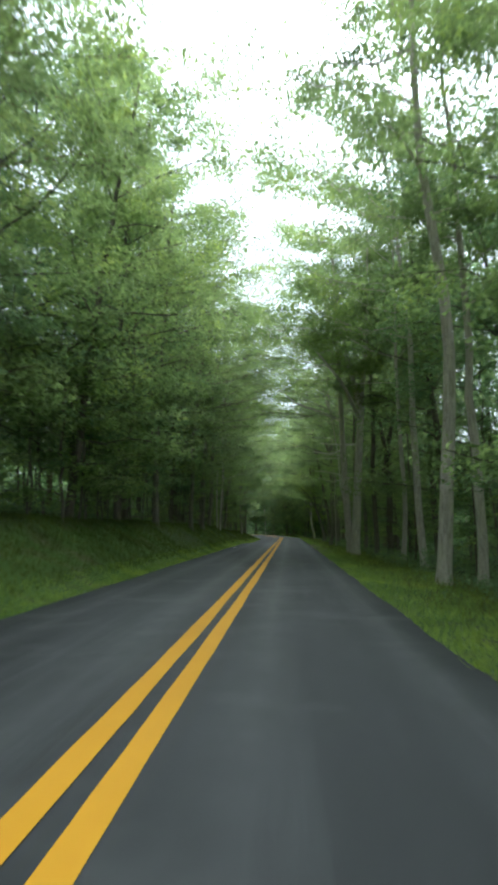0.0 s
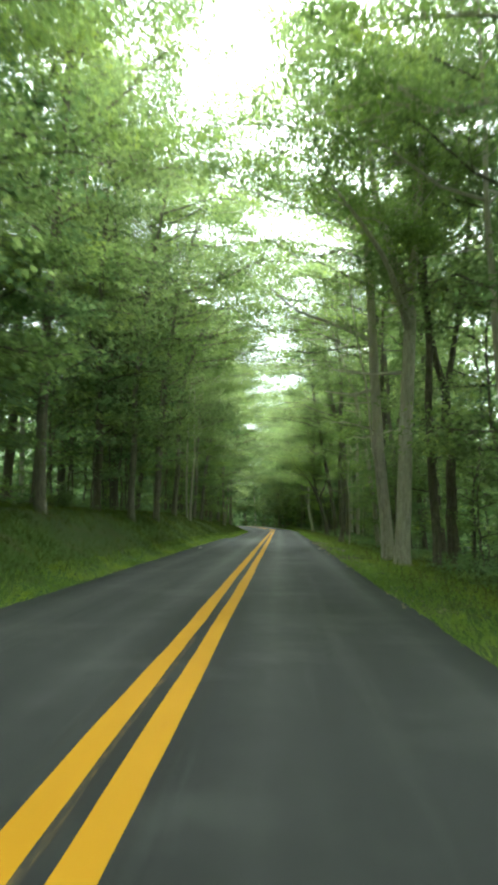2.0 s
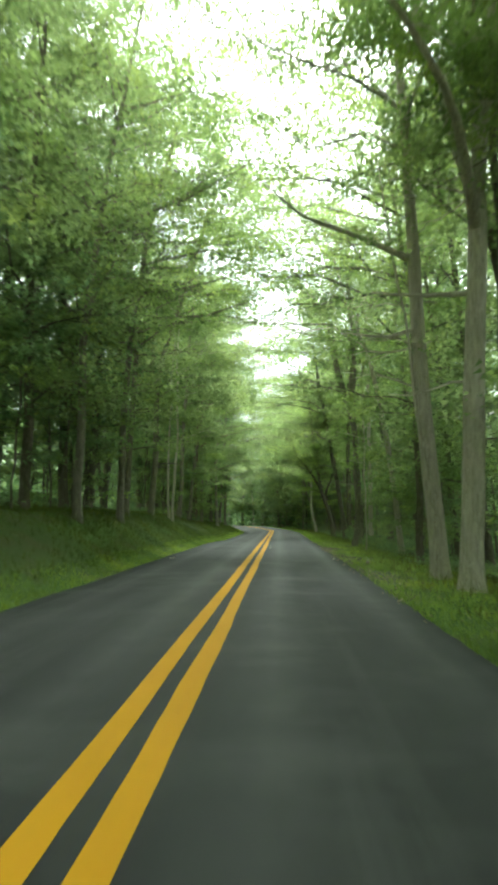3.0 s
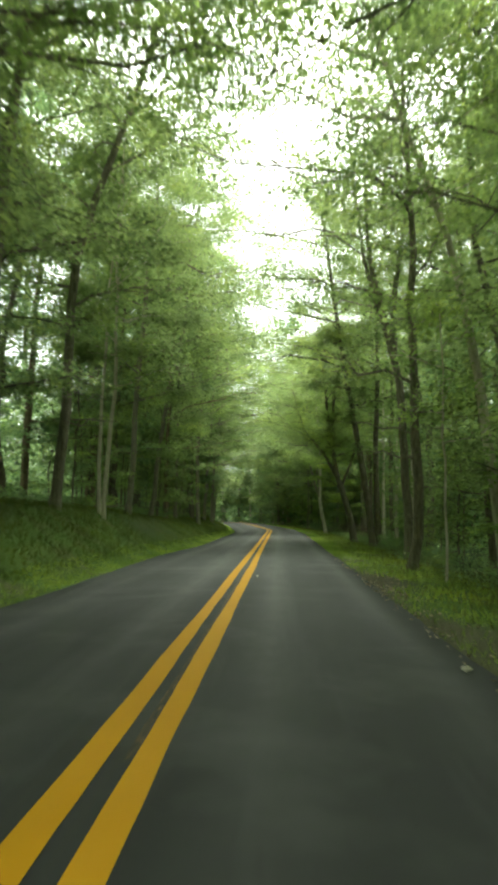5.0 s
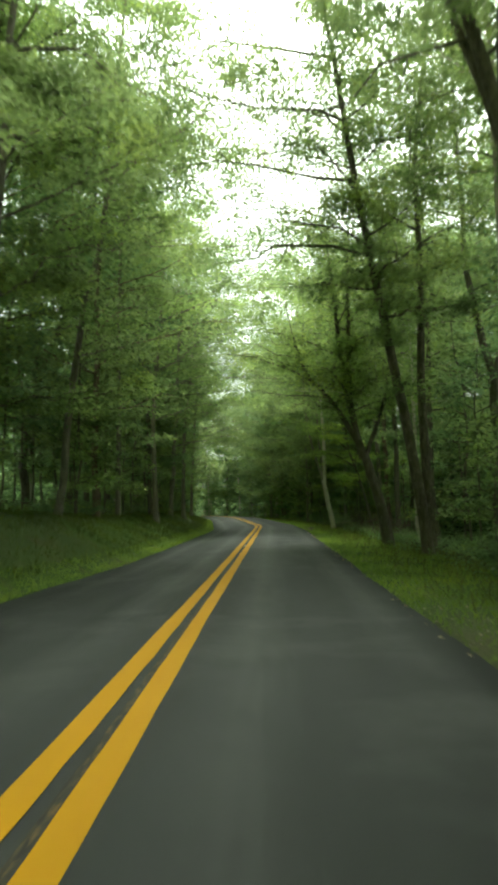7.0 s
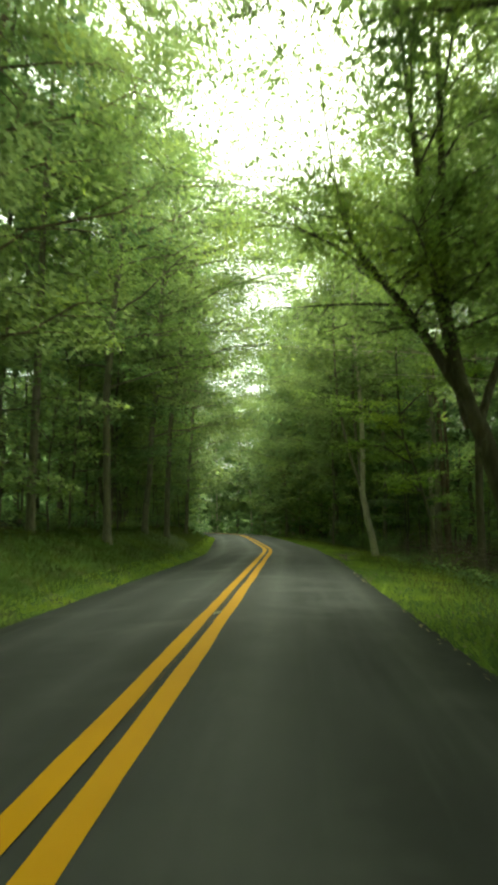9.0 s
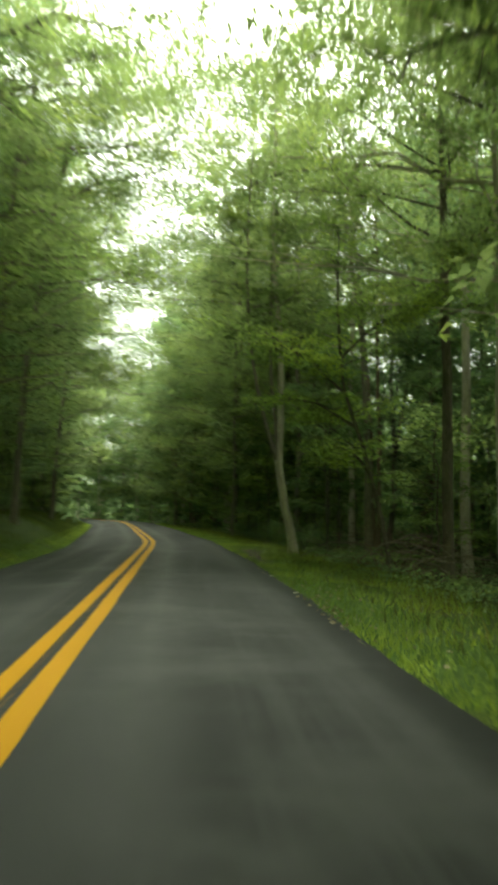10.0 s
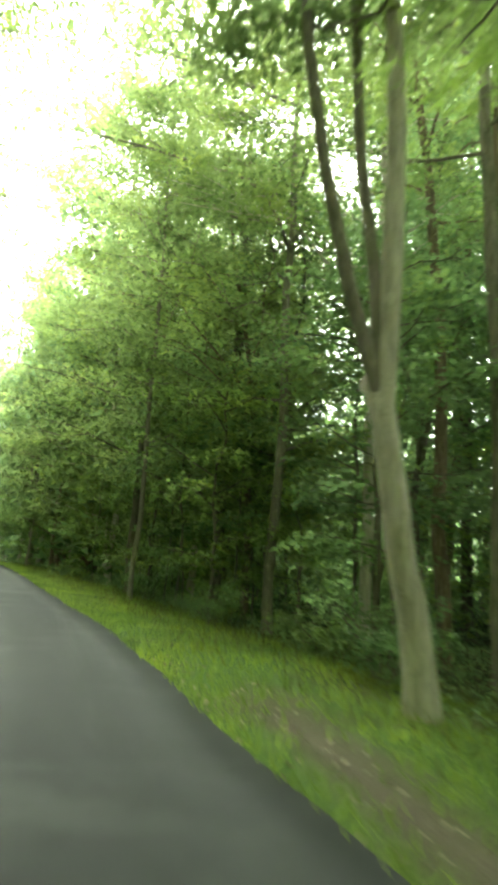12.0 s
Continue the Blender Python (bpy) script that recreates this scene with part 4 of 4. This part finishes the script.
grng = np.random.default_rng(9)
for name, n, u0, u1, low, high, mat, thin, label in (
        ("grass", 140000, 2.36, 6.0, 0.05, 0.13, GRASS, 1.25, "short bright green grass along the verge"),
        ("grass", 45000, -2.98, -3.75, 0.05, 0.12, GRASS, 1.0, "short bright green grass along the road's edge"),
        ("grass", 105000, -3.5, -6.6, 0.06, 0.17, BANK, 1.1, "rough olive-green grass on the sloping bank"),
        ("tall_grass", 26000, 3.2, 6.8, 0.12, 0.3, WEED, 0.8, "loose dry weeds at the wood's edge"),
        ("tall_grass", 26000, -3.6, -7.2, 0.1, 0.24, WEED, 0.8, "loose dry weeds on the sloping bank")):
    tagged(new(name, grass_mesh(name, grng, n, u0, u1, 0, 128, low, high, mat, thin)), label, "grass", kind="stuff")


# ---- fallen wood and litter ----
LITTER = bark_material("fallen_leaf", (0.2, 0.15, 0.09), (0.38, 0.31, 0.21), (0.56, 0.49, 0.38), 0.1)


def dead_branch(u, y, length, radius, turn, rise, seed, label, lift=0.03, forks=2):
    """A bare fallen branch: a bent main stem with side twigs."""
    rng = np.random.default_rng(seed)
    root = new("dead_branch")
    n = 8
    t = np.linspace(0, 1, n)
    path = np.stack([length * t, 0.12 * length * np.sin(2.6 * t + seed), lift + rise * np.sin(np.pi * (0.15 + 0.8 * t))], 1)
    path[:, 1:] += rng.normal(0, 0.02 * length, (n, 2))
    path[:, 2] = np.maximum(path[:, 2], 0.5 * radius)
    stem = Wood()
    stem.add(path, radius * (1 - 0.75 * t), 7)
    main = new("stem", stem.mesh("stem", DEADWOOD))
    main.parent = root
    for k in range(forks):
        q = 0.3 + 0.5 * (k + rng.random()) / max(forks, 1)
        p = np.array([np.interp(q, t, path[:, i]) for i in range(3)])
        a = rng.choice([-1, 1]) * rng.uniform(0.4, 0.9)
        d = np.array([math.cos(a), math.sin(a), rng.uniform(0.0, 0.4)])
        m = 0.4 * length * rng.uniform(0.5, 1.0)
        twig = Wood()
        twig.add(p + d * np.linspace(0, m, 4)[:, None] + rng.normal(0, 0.015, (4, 3)), 0.45 * radius * np.linspace(1, 0.25, 4), 5)
        side = new("twig", twig.mesh("twig", DEADWOOD))
        side.parent = main
    x, yy, z = place(u, y)
    root.matrix_basis = pose(x, yy, z, 0, 0, turn)
    return tagged(root, label, "branch", "fallen branches")


for k, (u, y, length, radius, turn, rise) in enumerate(((5.5, 84.6, 2.2, 0.028, -12, 0.8), (6.0, 83.6, 1.9, 0.02, 8, 0.4), (6.5, 84.3, 2.4, 0.022, -40, 0.6), (6.4, 86.2, 2.6, 0.024, 160, 0.7),
                                                        (6.9, 85.4, 1.8, 0.018, 75, 0.8), (7.4, 84.2, 2.0, 0.02, 140, 0.5), (6.2, 87.4, 1.5, 0.015, 20, 0.35))):
    dead_branch(u, y, length, radius, turn, rise, 40 + k, "bare bleached branch in a tangle at the wood's edge", forks=3)


def fallen_limb(u, y, places, radius, side, label):
    """A bare limb lying through the given places, with one strong fork."""
    root = new("dead_branch")
    for name, line, r in (("stem", places, radius), ("fork", side, 0.6 * radius)):
        line = np.array(line, float)
        q = np.linspace(0, len(line) - 1, 3 * len(line))
        path = np.stack([np.interp(q, np.arange(len(line)), line[:, k]) for k in range(3)], 1)
        path[1:-1] = 0.25 * path[:-2] + 0.5 * path[1:-1] + 0.25 * path[2:]
        w = Wood()
        w.add(path, r * np.linspace(1, 0.3, len(path)), 7)
        ob = new(name, w.mesh(name, DEADWOOD))
        ob.parent = root
    x, yy, z = place(u, y)
    root.matrix_basis = pose(x, yy, z)
    return tagged(root, label, "branch", "fallen branches")


fallen_limb(7.65, 84.6, ((0, 0, 0), (-0.46, 0, 0.72), (-0.92, -0.05, 0.9), (-1.3, -0.1, 1.02), (-1.75, -0.1, 0.98)), 0.035,
            ((-0.92, -0.05, 0.9), (-1.25, -0.15, 0.78), (-1.65, -0.2, 0.8)), "long pale forked dead limb in a tangle of brush")
fallen_limb(8.2, 84.9, ((0, 0, 0.05), (-0.5, 0.1, 0.42), (-1.0, 0.0, 0.4), (-1.5, -0.1, 0.28)), 0.028,
            ((-0.5, 0.1, 0.42), (-0.8, 0.3, 0.6), (-1.1, 0.4, 0.65)), "pale dead limb low in a tangle of brush")


def build_brush():
    """Fine brown dead twigs heaped at the wood's edge."""
    rng = np.random.default_rng(64)
    heap = Wood()
    for k in range(420):
        u, y = rng.normal(7.0, 0.85), rng.uniform(84.0, 88.8)
        p = np.array(place(u, y)) + np.array([0, 0, 0.05 + 1.1 * rng.random() ** 1.5])
        a, m = rng.uniform(0, 6.28), rng.uniform(0.4, 1.3)
        d = np.array([math.cos(a), math.sin(a), rng.normal(0.15, 0.35)])
        line = p + d * np.linspace(-0.5 * m, 0.5 * m, 4)[:, None] + rng.normal(0, 0.04, (4, 3))
        heap.add(line, rng.uniform(0.004, 0.011) * np.linspace(1, 0.4, 4), 3)
    tagged(new("brush", heap.mesh("brush", BARK_RED)), "tangled heap of fine brown dead twigs", "brush", kind="stuff")


build_brush()
dead_branch(3.2, 41.1, 0.42, 0.05, 62, 0.03, 61, "short pale broken branch on the bare shoulder", forks=1)
dead_branch(-6.2, 28.5, 2.2, 0.03, -35, 0.25, 62, "pale fallen branch on top of the bank", forks=2)
dead_branch(-5.9, 59.8, 1.4, 0.04, 10, 0.05, 63, "grey fallen branch on the grassy bank", forks=1)


def build_litter(name, seed, n, u0, u1, y0, y1, size, label):
    rng = np.random.default_rng(seed)
    u = u0 + (u1 - u0) * rng.random(n) ** 1.4
    y = rng.uniform(y0, y1, n)
    keep = rng.random(n) < 0.35 + 0.8 * lumps(u * 3, y * 0.8) + 0.4 * bare(u, y)
    u, y = u[keep], y[keep]
    top = np.where(u < right_edge(y) - 0.05, road_z(u, y), ground_z(u, y)) + 0.012
    me = leaves_mesh(name, rng, np.stack([centre(y) + u, y, top], 1), np.full(len(u), 0.01), 1, 0.1, size, LITTER, 0.0)
    tagged(new(name, me), label, "litter", kind="stuff")


build_litter("leaf_litter", 71, 2100, 2.48, 3.4, 24, 92, 0.055, "pale dry leaves scattered along the road's edge")
build_litter("leaf_litter", 73, 420, 2.5, 3.0, 47.4, 50.2, 0.05, "heap of dry brown leaves at the road's bare shoulder")
build_litter("leaf_litter", 74, 260, 2.52, 2.9, 75.4, 78.4, 0.06, "pale dry leaves gathered at the asphalt's edge")
build_litter("leaf_litter", 72, 500, 2.9, 4.6, 38, 92, 0.045, "pale dry leaves scattered over the verge")


BLEACHED = bark_material("bleached_leaf", (0.42, 0.38, 0.31), (0.6, 0.56, 0.48), (0.74, 0.7, 0.62), 0.0)


def fallen_leaf(u, y, size, turn, label):
    """One dry leaf lying curled on the asphalt."""
    rows, cols = 5, 4
    t, w = np.meshgrid(np.linspace(0, 1, rows), np.linspace(-1, 1, cols), indexing="ij")
    wide = 0.42 * np.sin(np.pi * np.clip(0.08 + 0.9 * t, 0, 1)) ** 0.8
    v = np.stack([size * (t - 0.5), size * wide * w, size * (0.16 * w ** 2 + 0.12 * t ** 2) + 0.004], -1).reshape(-1, 3)
    ob = new("fallen_leaf", mesh_from("fallen_leaf", v, grid_faces(rows, cols), [BLEACHED], True))
    ob.matrix_basis = pose(float(centre(y)) + u, y, float(road_z(u, y)) + 0.002, 0, 0, turn)
    return tagged(ob, label, "leaf", "fallen leaves")


fallen_leaf(0.03, 70.5, 0.11, 40, "pale dry leaf lying between the yellow lines")
fallen_leaf(0.36, 50.2, 0.07, 110, "pale dry leaf lying on the dark asphalt")
fallen_leaf(-2.56, 42.7, 0.16, 15, "pale dry leaf at the road's grassy edge")
fallen_leaf(2.42, 42.3, 0.12, 70, "pale dry leaf at the road's bare shoulder")
fallen_leaf(2.56, 78.2, 0.08, 20, "pale dry leaf at the road's grassy edge")
fallen_leaf(2.55, 80.6, 0.07, 150, "pale dry leaf at the road's grassy edge")
